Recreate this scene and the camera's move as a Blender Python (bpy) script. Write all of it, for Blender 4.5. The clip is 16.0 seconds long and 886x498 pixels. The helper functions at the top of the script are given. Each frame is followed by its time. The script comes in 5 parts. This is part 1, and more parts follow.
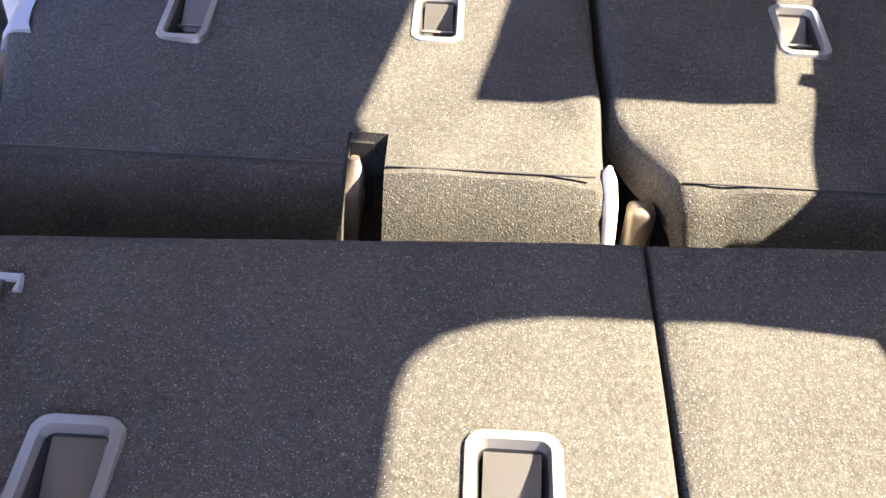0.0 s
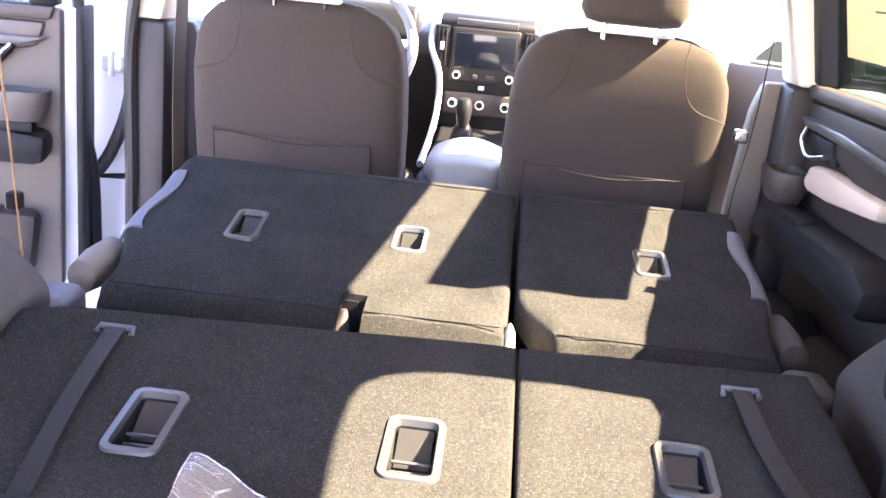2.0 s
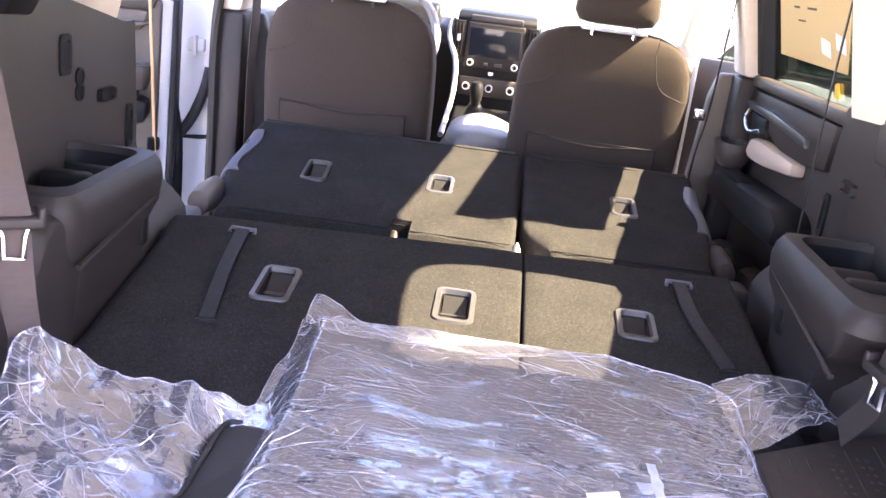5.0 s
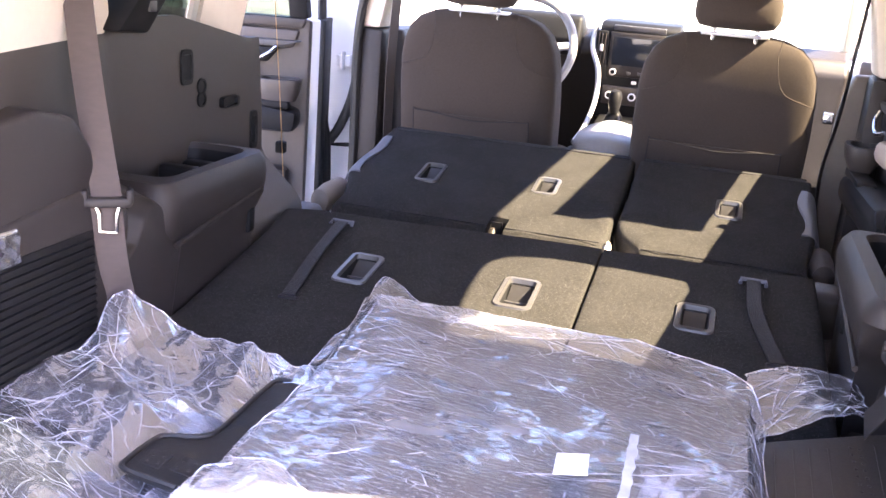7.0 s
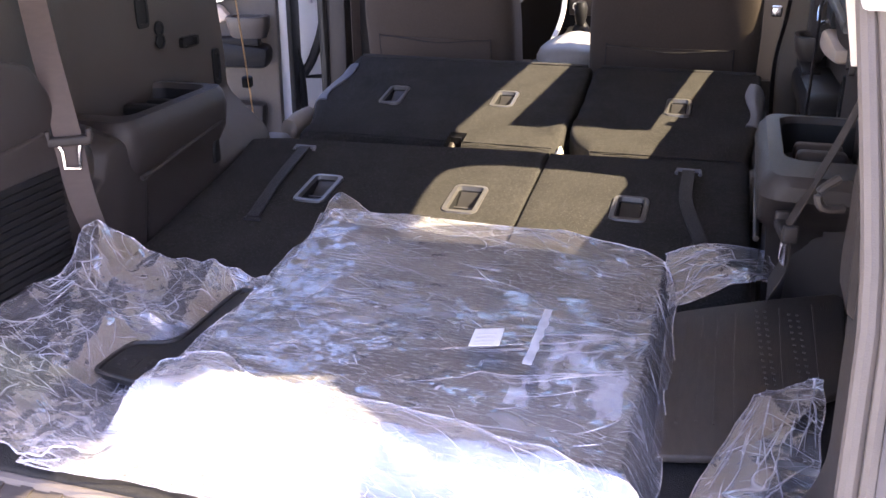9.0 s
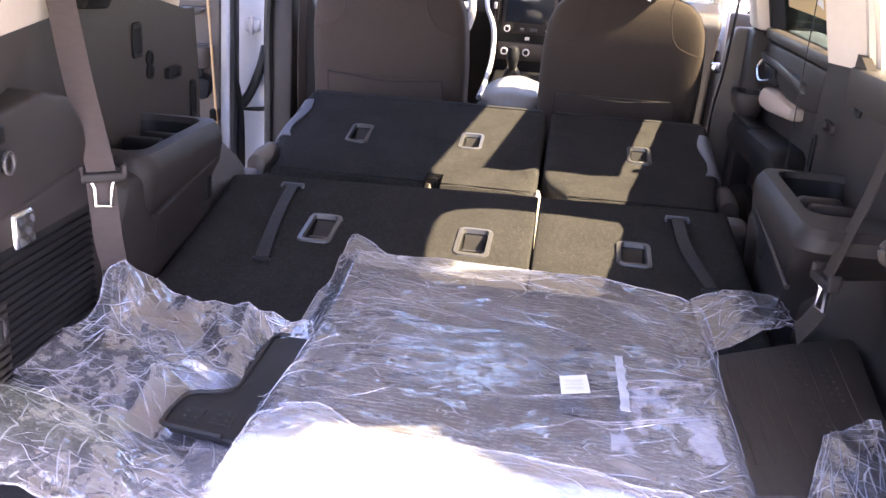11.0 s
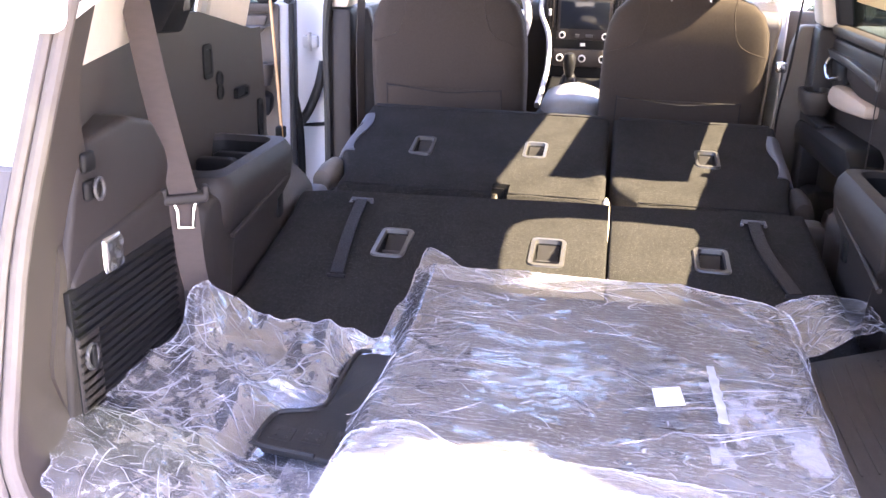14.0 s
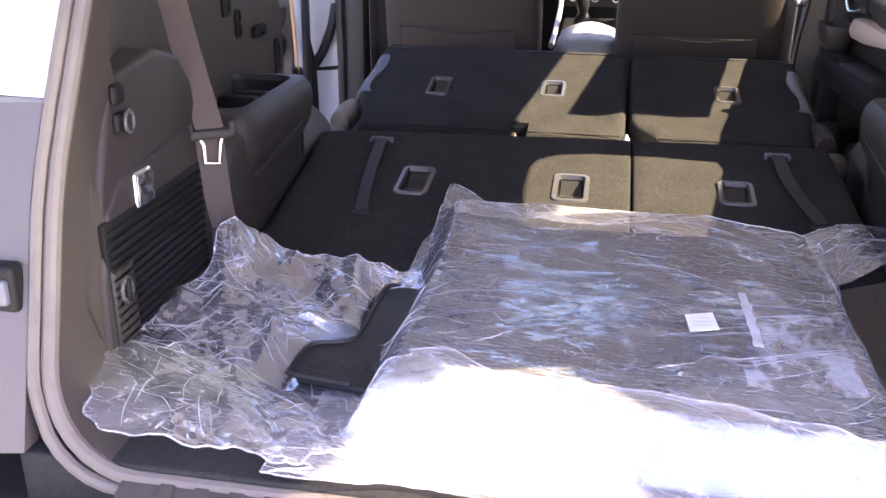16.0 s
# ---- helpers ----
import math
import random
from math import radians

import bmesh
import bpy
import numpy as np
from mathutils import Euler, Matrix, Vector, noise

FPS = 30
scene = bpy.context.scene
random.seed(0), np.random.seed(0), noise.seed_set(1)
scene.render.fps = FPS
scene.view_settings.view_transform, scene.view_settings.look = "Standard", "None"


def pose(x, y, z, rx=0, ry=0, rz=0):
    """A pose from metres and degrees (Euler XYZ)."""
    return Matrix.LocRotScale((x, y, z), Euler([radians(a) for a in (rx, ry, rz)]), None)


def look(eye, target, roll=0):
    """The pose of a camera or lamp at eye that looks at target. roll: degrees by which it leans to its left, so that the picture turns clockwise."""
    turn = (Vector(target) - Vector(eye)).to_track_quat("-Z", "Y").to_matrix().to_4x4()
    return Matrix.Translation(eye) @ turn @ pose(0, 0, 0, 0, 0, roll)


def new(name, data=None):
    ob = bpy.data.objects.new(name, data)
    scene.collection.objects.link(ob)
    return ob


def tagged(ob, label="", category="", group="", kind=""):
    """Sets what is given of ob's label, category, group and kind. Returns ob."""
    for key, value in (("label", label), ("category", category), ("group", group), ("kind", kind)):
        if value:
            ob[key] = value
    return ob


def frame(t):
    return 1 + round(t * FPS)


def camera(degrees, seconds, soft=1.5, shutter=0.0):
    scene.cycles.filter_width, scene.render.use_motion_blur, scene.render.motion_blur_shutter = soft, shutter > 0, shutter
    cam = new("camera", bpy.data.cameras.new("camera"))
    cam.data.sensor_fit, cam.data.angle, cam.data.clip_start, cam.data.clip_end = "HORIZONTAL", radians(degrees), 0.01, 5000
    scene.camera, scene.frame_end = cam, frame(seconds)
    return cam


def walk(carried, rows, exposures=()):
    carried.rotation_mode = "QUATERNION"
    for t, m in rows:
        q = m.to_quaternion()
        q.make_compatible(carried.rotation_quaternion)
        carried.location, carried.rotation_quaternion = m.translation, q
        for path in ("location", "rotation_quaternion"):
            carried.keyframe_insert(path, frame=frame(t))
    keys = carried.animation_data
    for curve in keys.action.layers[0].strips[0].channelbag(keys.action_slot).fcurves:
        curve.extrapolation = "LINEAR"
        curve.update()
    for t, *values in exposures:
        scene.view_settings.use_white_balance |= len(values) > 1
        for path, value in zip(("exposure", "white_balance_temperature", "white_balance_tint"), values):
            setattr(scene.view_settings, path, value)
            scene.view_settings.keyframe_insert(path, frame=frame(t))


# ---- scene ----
cam = camera(51.3, 16.0)
PATH = [
    (0, (-0.036, 0.075, 1.31), (-0.051, 1.646, 0.072), 2.9),
    (0.5, (-0.032, -0.098, 1.315), (-0.031, 1.592, 0.246), 3.8),
    (1, (-0.034, -0.25, 1.326), (0.065, 1.565, 0.492), 7.1),
    (1.5, (0.023, -0.384, 1.326), (0.135, 1.488, 0.631), 8.3),
    (2, (0.078, -0.499, 1.319), (-0.016, 1.412, 0.735), 5.8),
    (2.5, (0.059, -0.65, 1.325), (-0.139, 1.286, 0.864), 5.1),
    (3, (0.032, -0.823, 1.299), (-0.006, 1.094, 0.73), 4.8),
    (3.5, (0.048, -0.903, 1.317), (0.14, 1.005, 0.722), 7.9),
    (4, (0.065, -0.944, 1.322), (0.163, 0.951, 0.69), 8.8),
    (4.5, (0.059, -1.005, 1.359), (0.083, 0.905, 0.763), 8.3),
    (5, (0.045, -1.057, 1.353), (-0.029, 0.85, 0.756), 7.3),
    (7.5, (0.426, -1.147, 1.371), (-0.15, 0.669, 0.76), 3.7),
    (8, (0.5, -1.161, 1.372), (-0.065, 0.644, 0.724), 2.5),
    (8.5, (0.52, -1.195, 1.365), (0.022, 0.613, 0.67), 0.5),
    (9, (0.498, -1.229, 1.377), (-0.052, 0.543, 0.63), -0.4),
    (11.5, (0.121, -1.306, 1.392), (-0.045, 0.579, 0.744), 4.0),
    (12, (0.114, -1.305, 1.387), (-0.044, 0.587, 0.757), 3.2),
    (12.5, (0.099, -1.297, 1.396), (-0.056, 0.597, 0.774), 2.9),
    (13, (0.078, -1.293, 1.393), (-0.164, 0.59, 0.764), 2.0),
    (13.5, (0.09, -1.29, 1.391), (-0.263, 0.574, 0.757), 0.9),
    (14, (0.11, -1.298, 1.393), (-0.211, 0.562, 0.731), 1.5),
    (14.5, (0.126, -1.313, 1.389), (-0.14, 0.57, 0.768), 1.6),
    (15, (0.126, -1.309, 1.389), (-0.051, 0.584, 0.769), 2.1),
    (15.5, (0.088, -1.317, 1.374), (-0.106, 0.566, 0.73), 1.8),
    (16, (0.076, -1.313, 1.361), (-0.248, 0.509, 0.604), 0.6),
]
walk(cam, [(t, look(eye, target, roll)) for t, eye, target, roll in PATH], [(0.0, 5.2, 6150, 33.0), (0.5, 5.17, 6150, 33.0), (1.0, 5.06, 6150, 33.0), (1.5, 5.06, 6150, 33.0), (2.0, 5.08, 6350, 36.0), (2.5, 5.14, 6350, 36.0), (3.0, 5.17, 6350, 36.0), (3.5, 4.63, 6500, 37.0), (4.0, 4.42, 6500, 37.0), (4.5, 4.26, 6500, 37.0), (5.0, 4.4, 6500, 37.0), (7.5, 4.28, 6500, 37.0), (8.0, 4.15, 6500, 37.0), (8.5, 3.98, 6500, 37.0), (9.0, 3.55, 6500, 37.0), (11.5, 3.95, 6500, 37.0), (12.5, 4.19, 6500, 37.0), (14.0, 4.31, 6500, 37.0), (14.5, 4.21, 6500, 37.0), (15.5, 4.08, 6500, 37.0), (16.0, 3.61, 6500, 37.0)])

# ---- world and sun ----
world = bpy.data.worlds.new("sky")
scene.world = world
world.use_nodes = True
wn = world.node_tree.nodes
sky = wn.new("ShaderNodeTexSky")
sky.sky_type = "NISHITA"
sky.sun_disc = False
sky.sun_elevation = radians(43.6)
SUN_WAY = Vector((-1.04, 0.11, -1.0))
sky.sun_rotation = math.atan2(1.04, -0.11)
sky.air_density, sky.dust_density, sky.ozone_density = 1.0, 1.5, 1.0
wn["Background"].inputs["Strength"].default_value = 0.095
world.node_tree.links.new(sky.outputs[0], wn["Background"].inputs["Color"])
sun = new("sun", bpy.data.lights.new("sun", "SUN"))
sun.data.energy, sun.data.angle, sun.data.color = 2.9, radians(0.55), (1.0, 0.94, 0.53)
sun.matrix_world = look((6, -4, 8), Vector((6, -4, 8)) + SUN_WAY)


# ---- materials ----
def surface(name, col, rough=0.6, metal=0.0, var=0.25, scale=60.0, bump=0.15, bscale=400.0, large=4.0, spec=0.5, spots=0.0, sheen=0.0, stretch=(1, 1, 1)):
    m = bpy.data.materials.new(name)
    m.use_nodes = True
    n, link = m.node_tree.nodes, m.node_tree.links
    b = n["Principled BSDF"]
    tc = n.new("ShaderNodeTexCoord")
    mp = n.new("ShaderNodeMapping")
    mp.inputs["Scale"].default_value = stretch
    link.new(tc.outputs["Object"], mp.inputs[0])

    def grain(s, detail):
        t = n.new("ShaderNodeTexNoise")
        t.inputs["Scale"].default_value, t.inputs["Detail"].default_value = s, detail
        link.new(mp.outputs[0], t.inputs["Vector"])
        return t.outputs["Fac"]

    def math_node(op, a, bb):
        t = n.new("ShaderNodeMath")
        t.operation = op
        for k, v in enumerate((a, bb)):
            if isinstance(v, (int, float)):
                t.inputs[k].default_value = v
            else:
                link.new(v, t.inputs[k])
        return t.outputs[0]

    fine, wide = grain(scale, 6), grain(large, 3)
    f = math_node("ADD", math_node("MULTIPLY", math_node("SUBTRACT", fine, 0.5), 2.2 * var), math_node("MULTIPLY", math_node("SUBTRACT", wide, 0.5), 1.2 * var))
    f = math_node("ADD", f, 1.0)
    if spots:
        s = math_node("MULTIPLY", math_node("MAXIMUM", math_node("SUBTRACT", grain(bscale * 1.3, 2), 0.60), 0.0), 12.0 * spots)
        f = math_node("ADD", f, s)
    f = math_node("MAXIMUM", f, 0.06)
    mix = n.new("ShaderNodeVectorMath")
    mix.operation = "SCALE"
    mix.inputs[0].default_value = col
    link.new(f, mix.inputs["Scale"])
    link.new(mix.outputs[0], b.inputs["Base Color"])
    r = math_node("ADD", rough - 0.06, math_node("MULTIPLY", wide, 0.12))
    link.new(r, b.inputs["Roughness"])
    b.inputs["Metallic"].default_value = metal
    b.inputs["Specular IOR Level"].default_value = spec
    if sheen:
        b.inputs["Sheen Weight"].default_value, b.inputs["Sheen Roughness"].default_value = sheen, 0.5
    if bump:
        bp = n.new("ShaderNodeBump")
        bp.inputs["Strength"].default_value, bp.inputs["Distance"].default_value = bump, 0.003
        link.new(grain(bscale, 3), bp.inputs["Height"])
        link.new(bp.outputs[0], b.inputs["Normal"])
    return m


CARPET = surface("grey_carpet", (0.0290, 0.0278, 0.0275), 0.95, var=0.55, scale=200, bump=0.5, bscale=480, large=9, spec=0.03, spots=1.7)
CARPET_DARK = surface("dark_carpet", (0.030, 0.029, 0.029), 0.95, var=0.3, scale=150, bump=0.6, bscale=400, spec=0.1)
CLOTH = surface("seat_cloth", (0.047, 0.037, 0.032), 0.92, var=0.18, scale=220, bump=0.35, bscale=700, large=5, spec=0.15, sheen=0.05)
CLOTH_DARK = surface("dark_cloth", (0.028, 0.027, 0.029), 0.9, var=0.2, scale=200, bump=0.3, bscale=600, spec=0.15)
TRIM = surface("charcoal_trim_plastic", (0.029, 0.0245, 0.0238), 0.45, var=0.12, scale=90, bump=0.25, bscale=900, spec=0.30)
# Left wall plastic, lightened in colour for light from the open door side.
TRIM_WALL_LIT = surface("lit_wall_plastic", (0.052, 0.043, 0.038), 0.50, var=0.1, scale=90, bump=0.25, bscale=900, spec=0.4)
# Right-hand trim plastic, darkened in colour because that side gets less light.
TRIM_DIMMED = surface("dimmed_trim_plastic", (0.036, 0.029, 0.026), 0.50, var=0.1, scale=90, bump=0.25, bscale=900, spec=0.28)
# The doors' charcoal plastic, made paler in colour for daylight on open doors.
DOOR_TRIM_DAYLIT = surface("daylit_door_plastic", (0.085, 0.072, 0.064), 0.45, var=0.1, scale=90, bump=0.22, bscale=900, spec=0.45)
TAUPE = surface("taupe_pillar_plastic", (0.17, 0.148, 0.128), 0.5, var=0.06, scale=80, bump=0.2, bscale=800)
# Belt webbing with the dimness of the right wall put into its colour.
WEB_DIMMED = surface("dimmed_belt_webbing", (0.050, 0.042, 0.038), 0.75, var=0.12, scale=60, bump=0.5, bscale=700, stretch=(1, 1, 3), spec=0.2)
TRIM_BROWN = surface("warm_grey_trim", (0.047, 0.039, 0.035), 0.45, var=0.1, scale=90, bump=0.22, bscale=900, spec=0.45)
BLACK = surface("black_plastic", (0.010, 0.010, 0.011), 0.52, var=0.15, scale=80, bump=0.1, bscale=700, spec=0.2)
GREY_PLASTIC = surface("blue_grey_plastic", (0.10, 0.104, 0.126), 0.45, var=0.08, scale=70, bump=0.08, bscale=600)
BEZEL = surface("grey_bezel_plastic", (0.058, 0.056, 0.058), 0.32, var=0.08, scale=70, bump=0.05, bscale=600)
FLAP = surface("black_flap_plastic", (0.024, 0.023, 0.025), 0.30, var=0.08, scale=70, bump=0.05, bscale=600)
BEIGE = surface("ivory_pillar_trim", (0.70, 0.62, 0.53), 0.62, var=0.05, scale=70, bump=0.12, bscale=700)
TAN_PAD = surface("pale_tan_leather", (0.50, 0.41, 0.34), 0.55, var=0.06, scale=80, bump=0.25, bscale=420)
LINER = surface("ivory_headliner", (0.60, 0.55, 0.48), 0.9, var=0.06, scale=120, bump=0.2, bscale=600, spec=0.1)
PAINT = surface("white_car_paint", (0.74, 0.74, 0.76), 0.22, var=0.02, scale=20, bump=0.0)
# Body paint darkened in colour, for the shade on the tailgate flange.
PAINT_SHADED = surface("shaded_body_paint", (0.075, 0.064, 0.068), 0.35, var=0.05, scale=20, bump=0.05, bscale=200)
SEAL = surface("taupe_weatherstrip_rubber", (0.115, 0.098, 0.090), 0.6, var=0.12, scale=50, bump=0.2, bscale=500)
RUBBER = surface("black_rubber", (0.014, 0.013, 0.013), 0.55, var=0.2, scale=60, bump=0.3, bscale=500)
RUBBER_BROWN = surface("dusty_rubber_mat", (0.058, 0.046, 0.038), 0.5, var=0.3, scale=40, bump=0.3, bscale=300, large=6, stretch=(3, 0.6, 1))
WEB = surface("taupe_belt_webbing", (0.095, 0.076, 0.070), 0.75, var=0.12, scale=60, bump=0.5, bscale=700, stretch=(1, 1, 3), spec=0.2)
WEB_DARK = surface("black_belt_webbing", (0.024, 0.022, 0.024), 0.55, var=0.15, scale=60, bump=0.5, bscale=700, spec=0.2)
STEEL = surface("bright_steel", (0.75, 0.75, 0.77), 0.22, 1.0, var=0.06, scale=60, bump=0.03, bscale=200)
SILVER = surface("satin_silver_trim", (0.66, 0.66, 0.69), 0.32, 0.45, var=0.05, scale=60, bump=0.02, bscale=300)
ARMREST = surface("grey_leather", (0.22, 0.215, 0.22), 0.5, var=0.1, scale=80, bump=0.3, bscale=350)
SCREEN = surface("dark_screen_glass", (0.015, 0.018, 0.024), 0.08, var=0.1, scale=8, bump=0.0)
PAPER = surface("white_paper", (0.80, 0.80, 0.78), 0.8, var=0.05, scale=60, bump=0.05)
INK = surface("dark_ink", (0.06, 0.05, 0.04), 0.7, var=0.1, bump=0.0)
CONCRETE = surface("pale_concrete", (0.58, 0.56, 0.53), 0.85, var=0.15, scale=12, bump=0.3, bscale=60, large=0.6, spec=0.2)
ASPHALT = surface("grey_asphalt", (0.075, 0.072, 0.07), 0.9, var=0.3, scale=30, bump=0.5, bscale=120, large=0.5, spec=0.2)
# Tan stands in for sunlight along the edge of the left hanging belt.
TAN_SUNLIT = surface("sunlit_webbing", (0.48, 0.28, 0.12), 0.7, var=0.1, scale=60, bump=0.3, bscale=500)
MAT_BACK = surface("ribbed_carpet_mat", (0.030, 0.029, 0.030), 0.9, var=0.9, scale=110, bump=0.8, bscale=260, large=12, spec=0.12, spots=0.6, stretch=(0.5, 1.6, 1))
CHALK = surface("chalky_scuff", (0.55, 0.56, 0.62), 0.8, var=0.5, scale=40, bump=0.2)
GREEN = surface("pale_green_paint", (0.20, 0.33, 0.28), 0.3, var=0.05, scale=5, bump=0.0)
AMBER = surface("yellow_tag", (0.75, 0.45, 0.03), 0.6, var=0.1, bump=0.0)


def add_ribs(m, period, pale, share):
    """Fine pale threads in rows across a woven mat, broken and wavering."""
    n, link = m.node_tree.nodes, m.node_tree.links
    b = n["Principled BSDF"]
    base = b.inputs["Base Color"].links[0].from_socket
    tc, w, gap, mr, mu, mix = n.new("ShaderNodeTexCoord"), n.new("ShaderNodeTexWave"), n.new("ShaderNodeTexNoise"), n.new("ShaderNodeMapRange"), n.new("ShaderNodeMath"), n.new("ShaderNodeMix")
    w.wave_type, w.bands_direction = "BANDS", "Y"
    w.inputs["Scale"].default_value = 0.314 / period
    w.inputs["Distortion"].default_value, w.inputs["Detail"].default_value, w.inputs["Detail Scale"].default_value = 5.0, 3.0, 0.5
    mp = n.new("ShaderNodeMapping")
    mp.inputs["Scale"].default_value = (3.2, 4.0, 1.0)
    link.new(tc.outputs["Object"], w.inputs["Vector"]), link.new(tc.outputs["Object"], mp.inputs[0]), link.new(mp.outputs[0], gap.inputs["Vector"])
    gap.inputs["Scale"].default_value, gap.inputs["Detail"].default_value = 46.0, 3.0
    mr.inputs["From Min"].default_value, mr.inputs["From Max"].default_value = 0.47, 0.60
    link.new(gap.outputs["Fac"], mr.inputs["Value"])
    mu.operation = "MULTIPLY"
    link.new(mr.outputs[0], mu.inputs[0])
    sharp = n.new("ShaderNodeMapRange")
    sharp.inputs["From Min"].default_value, sharp.inputs["From Max"].default_value, sharp.inputs["To Max"].default_value = 0.66, 1.0, share
    link.new(w.outputs["Fac"], sharp.inputs["Value"]), link.new(sharp.outputs[0], mu.inputs[1])
    mix.data_type = "RGBA"
    mix.inputs[7].default_value = (*pale, 1)
    link.new(mu.outputs[0], mix.inputs[0]), link.new(base, mix.inputs[6]), link.new(mix.outputs[2], b.inputs["Base Color"])


add_ribs(MAT_BACK, 0.0085, (0.36, 0.35, 0.36), 1.0)


def glass(name, col, keep, rough=0.02):
    m = bpy.data.materials.new(name)
    m.use_nodes = True
    n, link = m.node_tree.nodes, m.node_tree.links
    out = n["Material Output"]
    n.remove(n["Principled BSDF"])
    a, g, mx = n.new("ShaderNodeBsdfTransparent"), n.new("ShaderNodeBsdfGlossy"), n.new("ShaderNodeMixShader")
    a.inputs[0].default_value = (*col, 1)
    g.inputs["Roughness"].default_value = rough
    mx.inputs[0].default_value = 1 - keep
    link.new(a.outputs[0], mx.inputs[1]), link.new(g.outputs[0], mx.inputs[2]), link.new(mx.outputs[0], out.inputs[0])
    return m


PANE = glass("clear_window_glass", (0.90, 0.95, 0.93), 0.95)
TINTED = glass("tinted_window_glass", (0.30, 0.34, 0.32), 0.95)


def film(name, haze, gloss, bump, along, fine, rough):
    """Thin clear polythene: mostly see-through, with a wrinkled gloss and a milky haze."""
    m = bpy.data.materials.new(name)
    m.use_nodes = True
    n, link = m.node_tree.nodes, m.node_tree.links
    out = n["Material Output"]
    n.remove(n["Principled BSDF"])
    clear, shine = n.new("ShaderNodeBsdfTransparent"), n.new("ShaderNodeBsdfGlossy")
    milk, back = n.new("ShaderNodeBsdfDiffuse"), n.new("ShaderNodeBsdfTranslucent")
    clear.inputs[0].default_value = (0.95, 0.95, 0.97, 1)
    shine.inputs[0].default_value = (0.95, 0.95, 1.0, 1)
    shine.inputs["Roughness"].default_value = rough
    milk.inputs[0].default_value = back.inputs[0].default_value = (0.80, 0.80, 0.88, 1)
    tc, big, small = n.new("ShaderNodeTexCoord"), n.new("ShaderNodeTexVoronoi"), n.new("ShaderNodeTexVoronoi")
    warp = n.new("ShaderNodeMapping")
    warp.inputs["Scale"].default_value = (1.0, 1.9, 1.0)
    warp.inputs["Rotation"].default_value = (0, 0, 0.5)
    link.new(tc.outputs["Object"], warp.inputs[0])
    bend = n.new("ShaderNodeTexNoise")
    bend.inputs["Scale"].default_value, bend.inputs["Detail"].default_value = 6.0, 2.0
    link.new(warp.outputs[0], bend.inputs["Vector"])
    sway = n.new("ShaderNodeVectorMath")
    sway.operation = "MULTIPLY_ADD"
    sway.inputs[1].default_value = (0.06, 0.06, 0.06)
    link.new(bend.outputs["Color"], sway.inputs[0]), link.new(warp.outputs[0], sway.inputs[2])

    def facets(t, size):
        """Flat facets, each tilted its own way, meeting in straight creases."""
        t.inputs["Scale"].default_value = size
        link.new(sway.outputs[0], t.inputs["Vector"])
        tilt, off, dot = n.new("ShaderNodeVectorMath"), n.new("ShaderNodeVectorMath"), n.new("ShaderNodeVectorMath")
        tilt.operation, off.operation, dot.operation = "SUBTRACT", "SUBTRACT", "DOT_PRODUCT"
        tilt.inputs[1].default_value = (0.5, 0.5, 0.5)
        link.new(t.outputs["Color"], tilt.inputs[0])
        link.new(sway.outputs[0], off.inputs[0]), link.new(t.outputs["Position"], off.inputs[1])
        link.new(tilt.outputs[0], dot.inputs[0]), link.new(off.outputs[0], dot.inputs[1])
        return dot.outputs["Value"]

    add = n.new("ShaderNodeMath")
    add.operation = "ADD"
    link.new(facets(big, fine), add.inputs[0]), link.new(facets(small, 2.6 * fine), add.inputs[1])
    bp = n.new("ShaderNodeBump")
    bp.inputs["Strength"].default_value, bp.inputs["Distance"].default_value = bump, 1.0
    link.new(add.outputs[0], bp.inputs["Height"])
    for sh in (shine, milk, back):
        link.new(bp.outputs[0], sh.inputs["Normal"])
    lines = []
    blot = n.new("ShaderNodeTexNoise")
    blot.inputs["Scale"].default_value, blot.inputs["Detail"].default_value = 7.0, 3.0
    link.new(warp.outputs[0], blot.inputs["Vector"])
    for s, wide, top, lean, long_ in ((4.0, 0.005, 0.8, 0.25, 2.6), (7.0, 0.007, 0.7, -0.6, 2.6)):
        turn = n.new("ShaderNodeMapping")
        turn.inputs["Scale"].default_value = (1.0, long_, 1.0)
        turn.inputs["Rotation"].default_value = (0, 0, lean)
        turn.inputs["Location"].default_value = (s, lean, 0)
        link.new(tc.outputs["Object"], turn.inputs[0])
        t, off, side = n.new("ShaderNodeTexNoise"), n.new("ShaderNodeMath"), n.new("ShaderNodeMath")
        t.inputs["Scale"].default_value, t.inputs["Detail"].default_value = s, 1.2
        link.new(turn.outputs[0], t.inputs["Vector"])
        off.operation, side.operation = "SUBTRACT", "ABSOLUTE"
        off.inputs[1].default_value = 0.5
        link.new(t.outputs["Fac"], off.inputs[0]), link.new(off.outputs[0], side.inputs[0])
        mr = n.new("ShaderNodeMapRange")
        mr.inputs["From Min"].default_value, mr.inputs["From Max"].default_value = 0.0, wide
        mr.inputs["To Min"].default_value, mr.inputs["To Max"].default_value = top, 0.0
        link.new(side.outputs[0], mr.inputs["Value"])
        gate_ = n.new("ShaderNodeMapRange")
        pn = n.new("ShaderNodeTexNoise")
        pn.inputs["Scale"].default_value = s * 1.3
        link.new(tc.outputs["Object"], pn.inputs["Vector"])
        gate_.inputs["From Min"].default_value, gate_.inputs["From Max"].default_value = 0.52, 0.68
        link.new(pn.outputs["Fac"], gate_.inputs["Value"])
        mu = n.new("ShaderNodeMath")
        mu.operation = "MULTIPLY"
